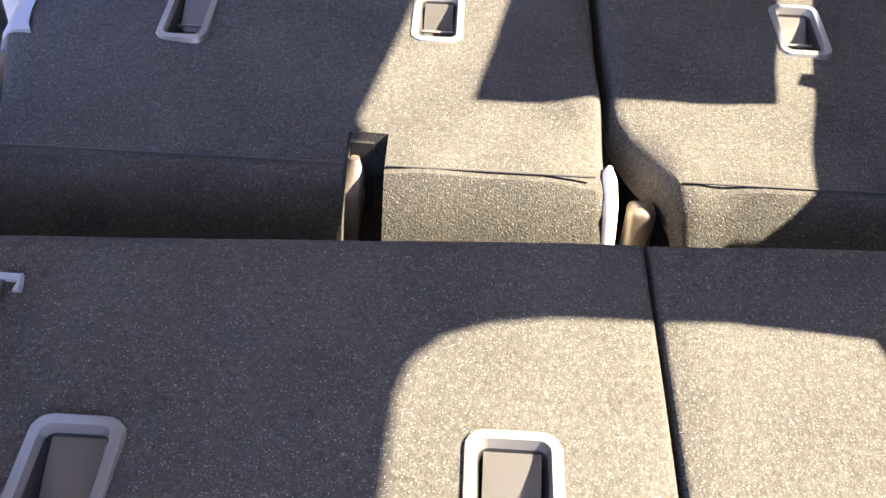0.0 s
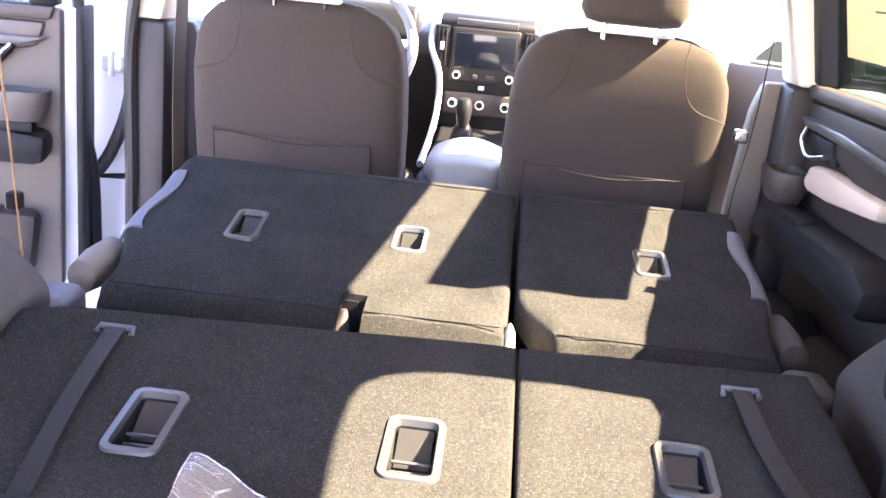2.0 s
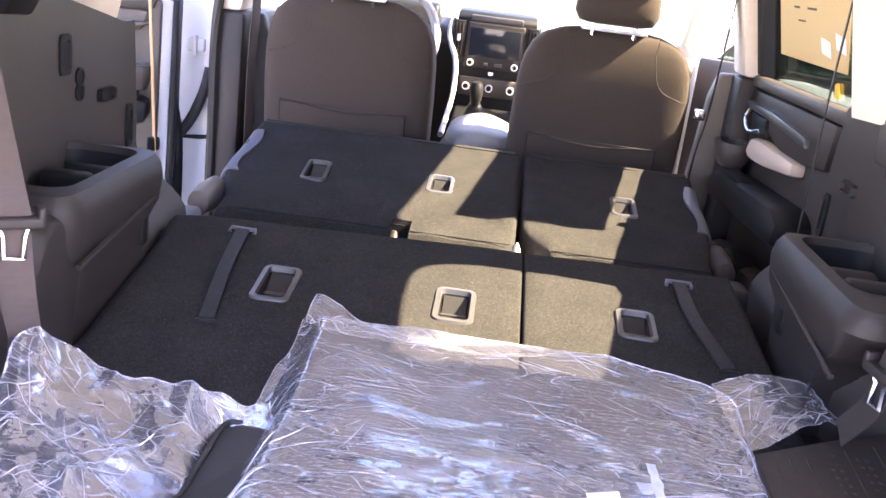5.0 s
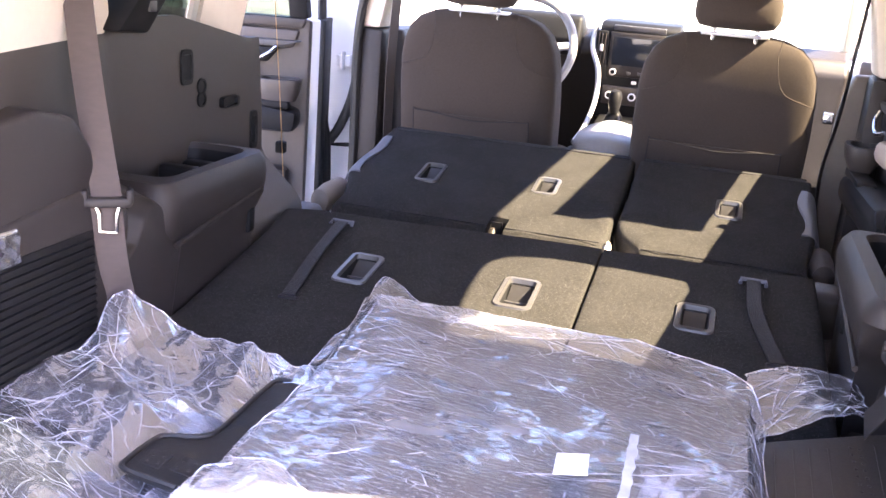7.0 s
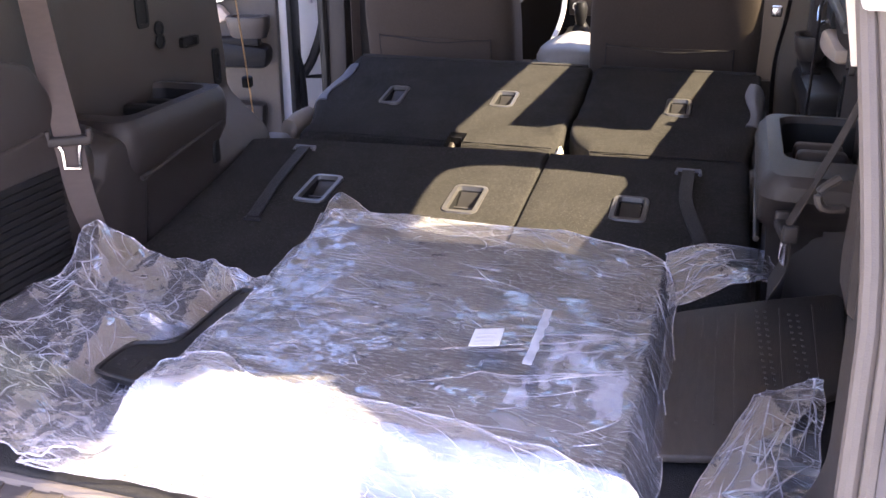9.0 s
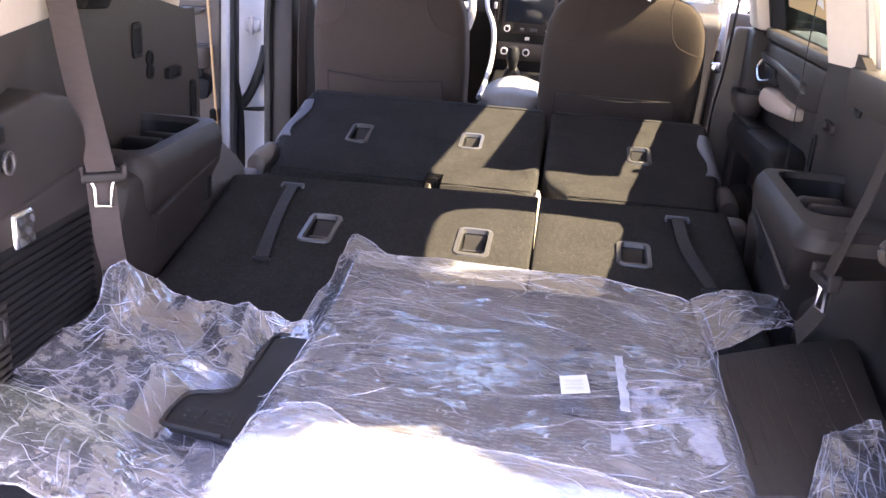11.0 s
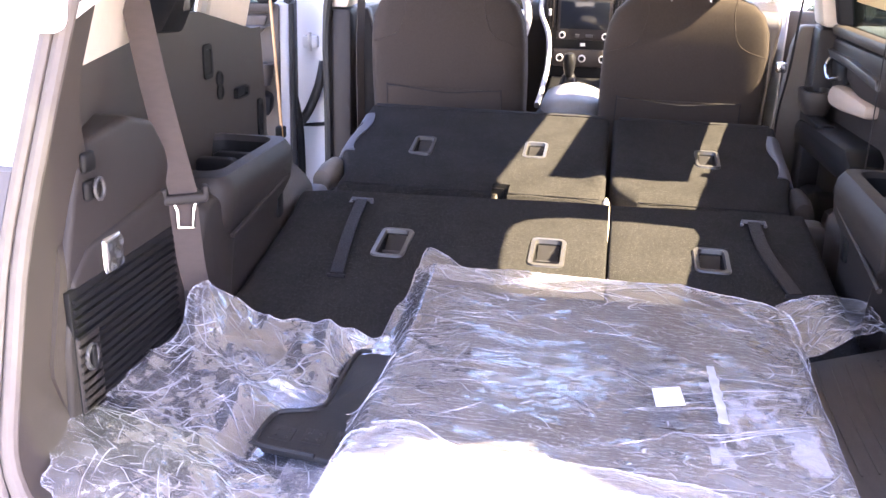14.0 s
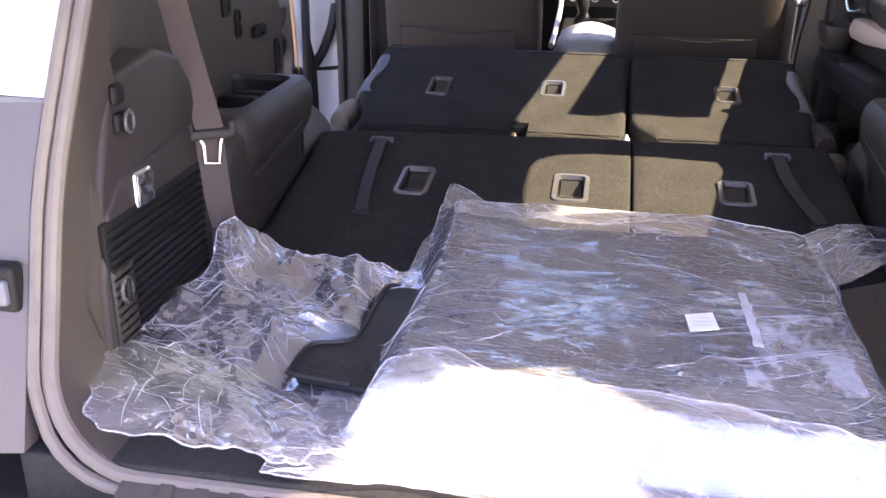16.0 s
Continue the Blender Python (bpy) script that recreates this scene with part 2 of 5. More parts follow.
        link.new(mr.outputs[0], mu.inputs[0]), link.new(gate_.outputs[0], mu.inputs[1])
        lines.append(mu.outputs[0])
    for size, wide, top, lean in ((4.0, 0.009, 1.0, 0.15), (7.0, 0.011, 1.0, -0.35), (12.0, 0.014, 0.9, 0.55), (19.0, 0.018, 0.7, -0.75)):
        turn, edge, thin, some, gate_, mu = n.new("ShaderNodeMapping"), n.new("ShaderNodeTexVoronoi"), n.new("ShaderNodeMapRange"), n.new("ShaderNodeTexNoise"), n.new("ShaderNodeMapRange"), n.new("ShaderNodeMath")
        turn.inputs["Scale"].default_value = (1.0, along, 1.0)
        turn.inputs["Rotation"].default_value = (0, 0, lean)
        turn.inputs["Location"].default_value = (0.3 * size, lean, 0)
        edge.feature = "DISTANCE_TO_EDGE"
        edge.inputs["Scale"].default_value, some.inputs["Scale"].default_value = size, size * 0.8
        thin.inputs["From Max"].default_value, thin.inputs["To Min"].default_value, thin.inputs["To Max"].default_value = wide, top, 0.0
        gate_.inputs["From Min"].default_value, gate_.inputs["From Max"].default_value = 0.47, 0.62
        mu.operation = "MULTIPLY"
        link.new(sway.outputs[0], turn.inputs[0]), link.new(turn.outputs[0], edge.inputs["Vector"])
        link.new(edge.outputs["Distance"], thin.inputs["Value"]), link.new(turn.outputs[0], some.inputs["Vector"]), link.new(some.outputs["Fac"], gate_.inputs["Value"])
        link.new(thin.outputs[0], mu.inputs[0]), link.new(gate_.outputs[0], mu.inputs[1])
        lines.append(mu.outputs[0])
    patch = n.new("ShaderNodeMapRange")
    patch.inputs["From Min"].default_value, patch.inputs["From Max"].default_value = 0.45, 0.74
    patch.inputs["To Min"].default_value, patch.inputs["To Max"].default_value = 0.0, 0.30
    link.new(blot.outputs["Fac"], patch.inputs["Value"])
    most = patch.outputs[0]
    for line in lines:
        more = n.new("ShaderNodeMath")
        more.operation = "MAXIMUM"
        link.new(most, more.inputs[0]), link.new(line, more.inputs[1])
        most = more.outputs[0]
    fold = n.new("ShaderNodeMath")
    fold.operation = "MULTIPLY_ADD"
    fold.inputs[1].default_value = 0.004
    link.new(most, fold.inputs[0]), link.new(add.outputs[0], fold.inputs[2])
    link.new(fold.outputs[0], bp.inputs["Height"])
    ramp = n.new("ShaderNodeMath")
    ramp.operation = "MULTIPLY_ADD"
    ramp.inputs[2].default_value = haze
    link.new(most, ramp.inputs[0])
    ramp.inputs[1].default_value = 0.9
    m1, m2, m3 = (n.new("ShaderNodeMixShader") for _ in range(3))
    m1.inputs[0].default_value = 0.45
    link.new(milk.outputs[0], m1.inputs[1]), link.new(back.outputs[0], m1.inputs[2])
    link.new(ramp.outputs[0], m2.inputs[0])
    link.new(clear.outputs[0], m2.inputs[1]), link.new(m1.outputs[0], m2.inputs[2])
    m3.inputs[0].default_value = gloss
    link.new(m2.outputs[0], m3.inputs[1]), link.new(shine.outputs[0], m3.inputs[2])
    link.new(m3.outputs[0], out.inputs[0])
    return m


FILM = film("clear_polythene", 0.155, 0.19, 0.13, 3.6, 34.0, 0.10)
FILM_LOOSE = film("crumpled_polythene", 0.17, 0.28, 0.14, 2.8, 40.0, 0.08)
CREASE = film("stretched_polythene_crease", 0.42, 0.30, 0.1, 2.0, 40.0, 0.12)
FILM_FOLDED = film("folded_polythene_layers", 0.17, 0.20, 0.2, 2.4, 24.0, 0.10)

STICKER = bpy.data.materials.new("yellowed_sticker_paper")
STICKER.use_nodes = True
_n, _l = STICKER.node_tree.nodes, STICKER.node_tree.links
_t, _m = _n.new("ShaderNodeBsdfTranslucent"), _n.new("ShaderNodeMixShader")
_t.inputs[0].default_value = (0.42, 0.27, 0.09, 1)
_n["Principled BSDF"].inputs["Base Color"].default_value = (0.62, 0.48, 0.24, 1)
_n["Principled BSDF"].inputs["Roughness"].default_value = 0.7
_m.inputs[0].default_value = 0.12
_l.new(_n["Principled BSDF"].outputs[0], _m.inputs[1]), _l.new(_t.outputs[0], _m.inputs[2]), _l.new(_m.outputs[0], _n["Material Output"].inputs[0])


# ---- building blocks ----
def part(name, bm, material, parent=None, label="", sharp=35):
    bmesh.ops.recalc_face_normals(bm, faces=bm.faces)
    me = bpy.data.meshes.new(name)
    bm.to_mesh(me)
    bm.free()
    me.materials.append(material)
    for p in me.polygons:
        p.use_smooth = True
    me.set_sharp_from_angle(angle=radians(sharp))
    ob = new(name, me)
    if parent is not None:
        ob.parent = parent
    if label:
        ob["label"] = label
    return ob


def thing(name, label, category, group="", kind=""):
    return tagged(new(name), label, category, group, kind)


def rbox(x0, x1, y0, y1, z0, z1, r=0.0, seg=3, bm=None):
    bm = bm or bmesh.new()
    got = bmesh.ops.create_cube(bm, size=1.0)["verts"]
    for v in got:
        v.co = Vector(((x0, x1)[v.co.x > 0], (y0, y1)[v.co.y > 0], (z0, z1)[v.co.z > 0]))
    if r:
        edges = list({e for v in got for e in v.link_edges})
        bmesh.ops.bevel(bm, geom=edges, offset=r, segments=seg, profile=0.5, affect="EDGES")
    return bm


def prism(poly, axis, a, b, r=0.0, seg=2):
    """A polygon in the two other axes, drawn out along axis from a to b."""
    bm = bmesh.new()
    put = {"x": lambda p, d: (d, p[0], p[1]), "y": lambda p, d: (p[0], d, p[1]), "z": lambda p, d: (p[0], p[1], d)}[axis]
    lo, hi = [bm.verts.new(put(p, a)) for p in poly], [bm.verts.new(put(p, b)) for p in poly]
    bm.faces.new(lo), bm.faces.new(list(reversed(hi)))
    for i in range(len(poly)):
        j = (i + 1) % len(poly)
        bm.faces.new((lo[i], hi[i], hi[j], lo[j]))
    bmesh.ops.recalc_face_normals(bm, faces=bm.faces)
    if r:
        bmesh.ops.bevel(bm, geom=list(bm.edges), offset=r, segments=seg, profile=0.5, affect="EDGES")
    return bm


def loft(rings, cap=True, bm=None):
    bm = bm or bmesh.new()
    rows = [[bm.verts.new(p) for p in ring] for ring in rings]
    for a, b in zip(rows, rows[1:]):
        for i in range(len(a)):
            j = (i + 1) % len(a)
            bm.faces.new((a[i], a[j], b[j], b[i]))
    if cap:
        bm.faces.new(list(reversed(rows[0]))), bm.faces.new(rows[-1])
    return bm


def oval(cx, cy, z, hx, hy, power=2.6, n=28):
    """A superellipse ring in a level plane."""
    out = []
    for i in range(n):
        a = 2 * math.pi * i / n
        c, s = math.cos(a), math.sin(a)
        out.append(Vector((cx + hx * math.copysign(abs(c) ** (2 / power), c), cy + hy * math.copysign(abs(s) ** (2 / power), s), z)))
    return out


def tube(points, r, n=10, bm=None, flat=1.0):
    """A rod along a line of points; flat squeezes it."""
    pts = [Vector(p) for p in points]
    rings, up = [], Vector((0.31, 0.22, 0.92))
    for i, p in enumerate(pts):
        way = (pts[min(i + 1, len(pts) - 1)] - pts[max(i - 1, 0)]).normalized()
        side = way.cross(up).normalized()
        above = side.cross(way)
        rr = r[i] if isinstance(r, (list, tuple)) else r
        rings.append([p + rr * (math.cos(t) * side + flat * math.sin(t) * above) for t in (2 * math.pi * k / n for k in range(n))])
    return loft(rings, True, bm)


def curve(points, n=8):
    """A smooth line through points (Catmull-Rom)."""
    p = [Vector(q) for q in points]
    p = [2 * p[0] - p[1], *p, 2 * p[-1] - p[-2]]
    out = []
    for a, b, c, d in zip(p, p[1:], p[2:], p[3:]):
        for k in range(n):
            t = k / n
            out.append(0.5 * (2 * b + (c - a) * t + (2 * a - 5 * b + 4 * c - d) * t * t + (3 * b - a - 3 * c + d) * t**3))
    return out + [p[-2]]


def ribbon(points, across, width, thick=0.0016, twist=0.0):
    """A woven strap: width along across, thickness along its own normal."""
    pts, bm = [Vector(p) for p in points], bmesh.new()
    rings = []
    for i, p in enumerate(pts):
        way = (pts[min(i + 1, len(pts) - 1)] - pts[max(i - 1, 0)]).normalized()
        a = Vector(across)
        a = (a - way * a.dot(way)).normalized()
        a = Matrix.Rotation(twist * math.sin(3.0 * i / len(pts)), 3, way) @ a
        nrm = way.cross(a)
        rings.append([p + a * u * width / 2 + nrm * v * thick for u, v in ((-1, -1), (1, -1), (1, 1), (-1, 1))])
    return loft(rings, True, bm)


def panel(fn, us, vs, thick, bm=None):
    """A sheet fn(u, v) over the two lists, thickened by the vector thick."""
    bm = bm or bmesh.new()
    th = Vector(thick)
    top = [[bm.verts.new(Vector(fn(u, v))) for u in us] for v in vs]
    low = [[bm.verts.new(w.co + th) for w in row] for row in top]
    nu, nv = len(us), len(vs)
    for j in range(nv - 1):
        for i in range(nu - 1):
            bm.faces.new((top[j][i], top[j][i + 1], top[j + 1][i + 1], top[j + 1][i]))
            bm.faces.new((low[j + 1][i], low[j + 1][i + 1], low[j][i + 1], low[j][i]))
    rim = [(0, i) for i in range(nu)] + [(j, nu - 1) for j in range(1, nv)] + [(nv - 1, i) for i in range(nu - 2, -1, -1)] + [(j, 0) for j in range(nv - 2, 0, -1)]
    for (a, b), (c, d) in zip(rim, rim[1:] + rim[:1]):
        bm.faces.new((top[a][b], low[a][b], low[c][d], top[c][d]))
    return bm


def span(a, b, n):
    return [a + (b - a) * i / n for i in range(n + 1)]


def rounded(x0, x1, y0, y1, r, n=5):
    """A rounded rectangle as plan points."""
    out = []
    for cx, cy, a0 in ((x1 - r, y1 - r, 0), (x0 + r, y1 - r, 90), (x0 + r, y0 + r, 180), (x1 - r, y0 + r, 270)):
        for k in range(n + 1):
            a = radians(a0 + 90 * k / n)
            out.append((cx + r * math.cos(a), cy + r * math.sin(a)))
    return out


def slab(x0, x1, y0, y1, zfun, holes, thick, r=0.02, shear=lambda x, y: x, wave=0.0, sides=None, push=lambda x, y: y):
    """A padded board with rounded rims and rectangular openings (x0, x1, y0, y1) for pockets; sides: rim radii at x0 and x1."""
    rim = [0, 0.12 * r, 0.4 * r, r]
    rl, rr = sides or (r, r)
    xs = {round(v, 5) for v in [x0 + d * rl / r for d in rim] + [x1 - d * rr / r for d in rim] + span(x0 + rl, x1 - rr, max(2, int((x1 - x0) / 0.03)))}
    ys = {round(v, 5) for v in [y0 + d for d in rim] + [y1 - d for d in rim] + span(y0 + r, y1 - r, max(2, int((y1 - y0) / 0.014)))}
    for a, b, c, d in holes:
        xs = {v for v in xs if min(abs(v - a), abs(v - b)) > 0.006} | {a, b}
        ys = {v for v in ys if min(abs(v - c), abs(v - d)) > 0.006} | {c, d}
    xs, ys = sorted(xs), sorted(ys)
    bm = bmesh.new()

    def drop(d, r):
        return 0.0 if d >= r else r - math.sqrt(max(0.0, r * r - (r - d) ** 2))

    top, low = {}, {}
    for i, x in enumerate(xs):
        for j, y in enumerate(ys):
            z = zfun(x, y) - max(drop(x - x0, rl), drop(x1 - x, rr), drop(min(y - y0, y1 - y), r))
            z += wave * noise.noise(Vector((x * 7, y * 7, x0))) if wave else 0.0
            top[i, j] = bm.verts.new((shear(x, y), push(x, y), z))
            low[i, j] = bm.verts.new((shear(x, y), push(x, y), zfun(x, y) - thick))
    cells = set()
    for i in range(len(xs) - 1):
        for j in range(len(ys) - 1):
            mx, my = (xs[i] + xs[i + 1]) / 2, (ys[j] + ys[j + 1]) / 2
            if not any(a < mx < b and c < my < d for a, b, c, d in holes):
                cells.add((i, j))
    for i, j in cells:
        q = ((i, j), (i + 1, j), (i + 1, j + 1), (i, j + 1))
        bm.faces.new([top[k] for k in q]), bm.faces.new([low[k] for k in reversed(q)])
        for a, b, other in ((q[0], q[1], (i, j - 1)), (q[1], q[2], (i + 1, j)), (q[2], q[3], (i, j + 1)), (q[3], q[0], (i - 1, j))):
            if other not in cells:
                bm.faces.new((top[b], top[a], low[a], low[b]))
    bmesh.ops.delete(bm, geom=[v for v in bm.verts if not v.link_faces], context="VERTS")
    return bm


def latch(parent, x0, x1, y0, y1, zfun, lip=0.009, deep=0.035, light=BEZEL):
    """A recessed pull latch: raised bezel, pocket, sloping flap and a bar."""
    def at(p, dz):
        return Vector((p[0], p[1], zfun(p[0], p[1]) + dz))
    outer, mid = rounded(x0 - lip, x1 + lip, y0 - lip, y1 + lip, 0.016), rounded(x0 - lip * 0.8, x1 + lip * 0.8, y0 - lip * 0.8, y1 + lip * 0.8, 0.015)
    inner, wall = rounded(x0 + 0.001, x1 - 0.001, y0 + 0.001, y1 - 0.001, 0.009), rounded(x0 + 0.003, x1 - 0.003, y0 + 0.003, y1 - 0.003, 0.008)
    bz = part("bezel", loft([[at(p, -0.002) for p in outer], [at(p, 0.004) for p in mid], [at(p, 0.0045) for p in inner], [at(p, -0.006) for p in wall]], False), light, parent, "grey plastic latch bezel")
    part("pocket", loft([[at(p, -0.004) for p in wall], [at(p, -deep) for p in rounded(x0 + 0.006, x1 - 0.006, y0 + 0.006, y1 - 0.006, 0.007)]][::-1], False), BLACK, bz)
    bm = bmesh.new()
    bm.faces.new([bm.verts.new(at(p, -deep + 0.0005)) for p in rounded(x0 + 0.004, x1 - 0.004, y0 + 0.004, y1 - 0.004, 0.006)])
    part("pocket_floor", bm, BLACK, bz)
    ym = y0 + 0.50 * (y1 - y0)
    part("flap", panel(lambda u, v: at((u, v), -0.006 - 0.021 * ((y1 - v) / (y1 - ym)) ** 1.3), span(x0 + 0.007, x1 - 0.007, 4), span(ym, y1 - 0.004, 5), (0, 0, -0.003)), FLAP, bz)
    for back, down in ((0.003, -0.017), (0.015, -0.022)):
        part("pull_bar", tube([at((x0 + 0.005, ym - back), down), at((x1 - 0.005, ym - back), down)], 0.0022, 8), light, bz)
    return bz


# ---- ground and outside ----
ground = part("ground", panel(lambda u, v: (u, v, 0.0), [-400, -6, 2.0, 400], [-400, -5, 9, 400], (0, 0, -0.2)), CONCRETE)
tagged(ground, "pale sunlit concrete forecourt round the car", "ground", kind="structure")
road = part("road", panel(lambda u, v: (u, v, 0.004), span(2.2, 9.0, 4), span(-30, 60, 8), (0, 0, -0.003)), ASPHALT)
tagged(road, "grey asphalt parking lane beside the car", "road", kind="structure")

# ---- body shell ----
BELT = 1.16


def opening_y(z):
    """How far forward the slanting tailgate opening lies at a height."""
    return -0.45 + 0.34 * (z - 0.7)


def sx(s, z, out=0.0, cx=0.0):
    """Half-breadth of the cabin's side at a height: upright below the belt, leaning in above it."""
    return cx + s * (0.75 + out - 0.24 * max(0.0, z - BELT))


def side_plate(poly, s, out0, out1, r=0.0, cx=0.0, seg=2):
    """A plate on the cabin's side, from (y, z) points, between two distances outwards."""
    bm = bmesh.new()
    lo, hi = ([bm.verts.new((sx(s, z, o, cx), y, z)) for y, z in poly] for o in (out0, out1))
    bm.faces.new(lo), bm.faces.new(list(reversed(hi)))
    for i in range(len(poly)):
        j = (i + 1) % len(poly)
        bm.faces.new((lo[i], hi[i], hi[j], lo[j]))
    bmesh.ops.recalc_face_normals(bm, faces=bm.faces)
    if r:
        bmesh.ops.bevel(bm, geom=list(bm.edges), offset=r, segments=seg, profile=0.5, affect="EDGES")
    return bm


roof = part("ceiling", panel(lambda u, v: (u, v, 1.66 - 0.10 * u * u - 0.03 * (v - 0.9) ** 2), span(-0.68, 0.68, 14), span(-0.36, 2.02, 16), (0, 0, 0.05)), LINER)
tagged(roof, "ivory cloth headliner under the car roof", "ceiling", kind="structure")
cabin_floor = part("floor", rbox(-0.80, 0.80, 0.62, 3.0, 0.36, 0.42), CARPET_DARK)
tagged(cabin_floor, "black carpeted cabin floor under the seats", "floor", kind="structure")
cargo_floor = part("cargo_floor", rbox(-0.60, 0.735, -0.47, 0.16, 0.60, 0.700, 0.006), CARPET_DARK)
tagged(cargo_floor, "black carpeted cargo floor behind the folded seats", "floor", kind="structure")
corner_floor = part("cargo_floor_corner", rbox(0.60, 0.735, 0.161, 0.34, 0.60, 0.699), CARPET_DARK)
tagged(corner_floor, "black carpeted corner of the cargo floor beside the seat", "floor", kind="structure")
bulk = part("under_floor", rbox(-0.74, 0.78, -0.50, 0.62, 0.36, 0.598), TRIM)
tagged(bulk, "dark tub under the cargo floor", "floor", kind="structure")

for s, tag in ((-1, "left"), (1, "right")):
    plan = ((0.696, 0.695), (0.712, 0.715), (0.770, 0.720), (0.790, 0.62), (0.772, 0.592), (0.726, 0.630))
    cp = part("c_pillar_" + tag, loft([[Vector((s * (x - 0.24 * (z - BELT)), y + 0.10 * max(0.0, z - 1.3) * (0.68 - y) / 0.1, z)) for x, y in plan] for z in span(1.166, 1.60, 8)]), BEIGE)
    tagged(cp, "ivory plastic pillar trim between the rear windows", "pillar trim", kind="structure")
    dcx = 0.0 if s < 0 else 0.035
    dp = part("d_pillar_" + tag, panel(lambda u, v: (dcx + s * (min(0.70, 0.580 + 0.26 * max(0.0, (opening_y(v) + 0.05) * (1 - u) + u * (0.24 - 0.5 * max(0, v - 1.22)) + 0.2)) - 0.20 * (v - 1.2)), (opening_y(v) + 0.05) * (1 - u) + u * (0.24 - 0.5 * max(0, v - 1.22)), v), span(0, 1, 12), span(1.20, 1.56, 10), (s * 0.05, 0, 0)), BEIGE)
    tagged(dp, "ivory plastic pillar trim beside the tailgate opening", "pillar trim", kind="structure")
    bp = part("b_pillar_" + tag, side_plate([(1.60, 1.14), (1.735, 1.14), (1.70, 1.54), (1.585, 1.54)], s, -0.035, 0.05, 0.012), BEIGE)
    tagged(bp, "ivory upper trim of the pillar behind the front seat", "pillar trim", kind="structure")
    bl = part("b_pillar_lower_" + tag, side_plate([(1.585, 0.46), (1.745, 0.46), (1.737, 1.138), (1.598, 1.138)], s, -0.045, 0.05, 0.014), TRIM)
    tagged(bl, "charcoal lower trim of the pillar behind the front seat", "pillar trim", kind="structure")
    bf = part("b_pillar_front_" + tag, prism([(s * 0.74, 0.50), (s * 0.632, 0.50), (s * 0.634, 0.83), (s * 0.652, 1.07), (s * 0.672, 1.136), (s * 0.74, 1.136)], "y", 1.690, 1.740, 0.012, 3), TAUPE if s > 0 else TRIM)
    tagged(bf, "taupe moulded front half of the door pillar trim" if s > 0 else "charcoal moulded front half of the door pillar trim", "pillar trim", kind="structure")
    bs = part("b_pillar_seal_" + tag, tube(curve([(sx(s, z, 0.03), 1.585 - 0.01 * (z > 1.2), z) for z in (0.50, 0.8, 1.1, 1.3, 1.52)], 6), 0.014, 8), RUBBER)
    tagged(bs, "black rubber door seal on the pillar", "seal", kind="structure")
    rail = part("roof_rail_" + tag, side_plate([(-0.20, 1.565), (2.0, 1.565), (2.0, 1.66), (-0.20, 1.66)], s, -0.06, 0.02, 0.01), LINER)
    tagged(rail, "ivory roof rail over the side windows", "trim", kind="structure")
    ap = part("a_pillar_" + tag, tube([(s * 0.66, 1.98, 1.56), (s * 0.72, 2.4, 1.36), (s * 0.77, 2.85, 1.12)], 0.035, 10), BEIGE)
    tagged(ap, "ivory windscreen pillar trim", "pillar trim", kind="structure")
    qp = part("body_side_" + tag, side_plate([(-0.50, 0.30), (0.86, 0.30), (0.86, 1.158), (-0.42, 1.158)], s, 0.06, 0.17, 0.02), PAINT)
    tagged(qp, "white painted rear quarter panel", "car body", kind="structure")
    y_wing = 1.78 if s < 0 else 2.78
    fp = part("body_front_side_" + tag, side_plate([(y_wing, 0.30), (3.2, 0.30), (3.2, 1.12), (y_wing, 1.14)], s, 0.06, 0.17, 0.02), PAINT)
    tagged(fp, "white painted front door and wing" if s < 0 else "white painted front wing ahead of the open doorway", "car body", kind="structure")
    if s < 0:
        fd = part("front_door_trim_" + tag, side_plate([(1.76, 0.5), (2.75, 0.5), (2.75, 1.11), (1.76, 1.13)], s, -0.02, 0.05, 0.02), TRIM)
        tagged(fd, "charcoal front door inner trim", "door trim", kind="structure")
    qw = part("quarter_window_" + tag, side_plate([(0.60, 1.17), (0.58, 1.50), (-0.02, 1.50), (0.20, 1.18)], s, 0.030, 0.034), TINTED)
    tagged(qw, "tinted fixed glass of the rear side window", "window", kind="structure")
    qw.visible_shadow = False
    qh = part("quarter_header_" + tag, side_plate([(0.69, 1.18), (0.70, 1.58), (-0.16, 1.58), (-0.12, 1.455), (0.16, 1.470), (0.30, 1.482), (0.39, 1.498), (0.475, 1.506), (0.510, 1.503), (0.540, 1.487), (0.560, 1.457), (0.572, 1.42), (0.583, 1.345), (0.592, 1.30), (0.593, 1.18)], s, 0.0, 0.012), LINER)
    tagged(qh, "ivory trim over the rear side window", "trim", kind="structure")
    sill_rail = part("quarter_sill_" + tag, side_plate([(0.62, 1.10), (0.62, 1.172), (0.22, 1.182), (0.08, 1.23), (0.08, 1.10)], s, -0.03, 0.06, 0.008), TRIM_BROWN if s > 0 else TRIM)
    tagged(sill_rail, "plastic ledge under the rear side window", "trim", kind="structure")
    # Right sill coloured charcoal, in place of the dark under its shut door.
    step = part("door_sill_" + tag, rbox(min(s * 0.66, s * 0.86), max(s * 0.66, s * 0.86), 0.75, 1.72, 0.38, 0.47, 0.02), PAINT if s < 0 else TRIM)
    tagged(step, "painted door sill with a scuff strip", "door sill", kind="structure")

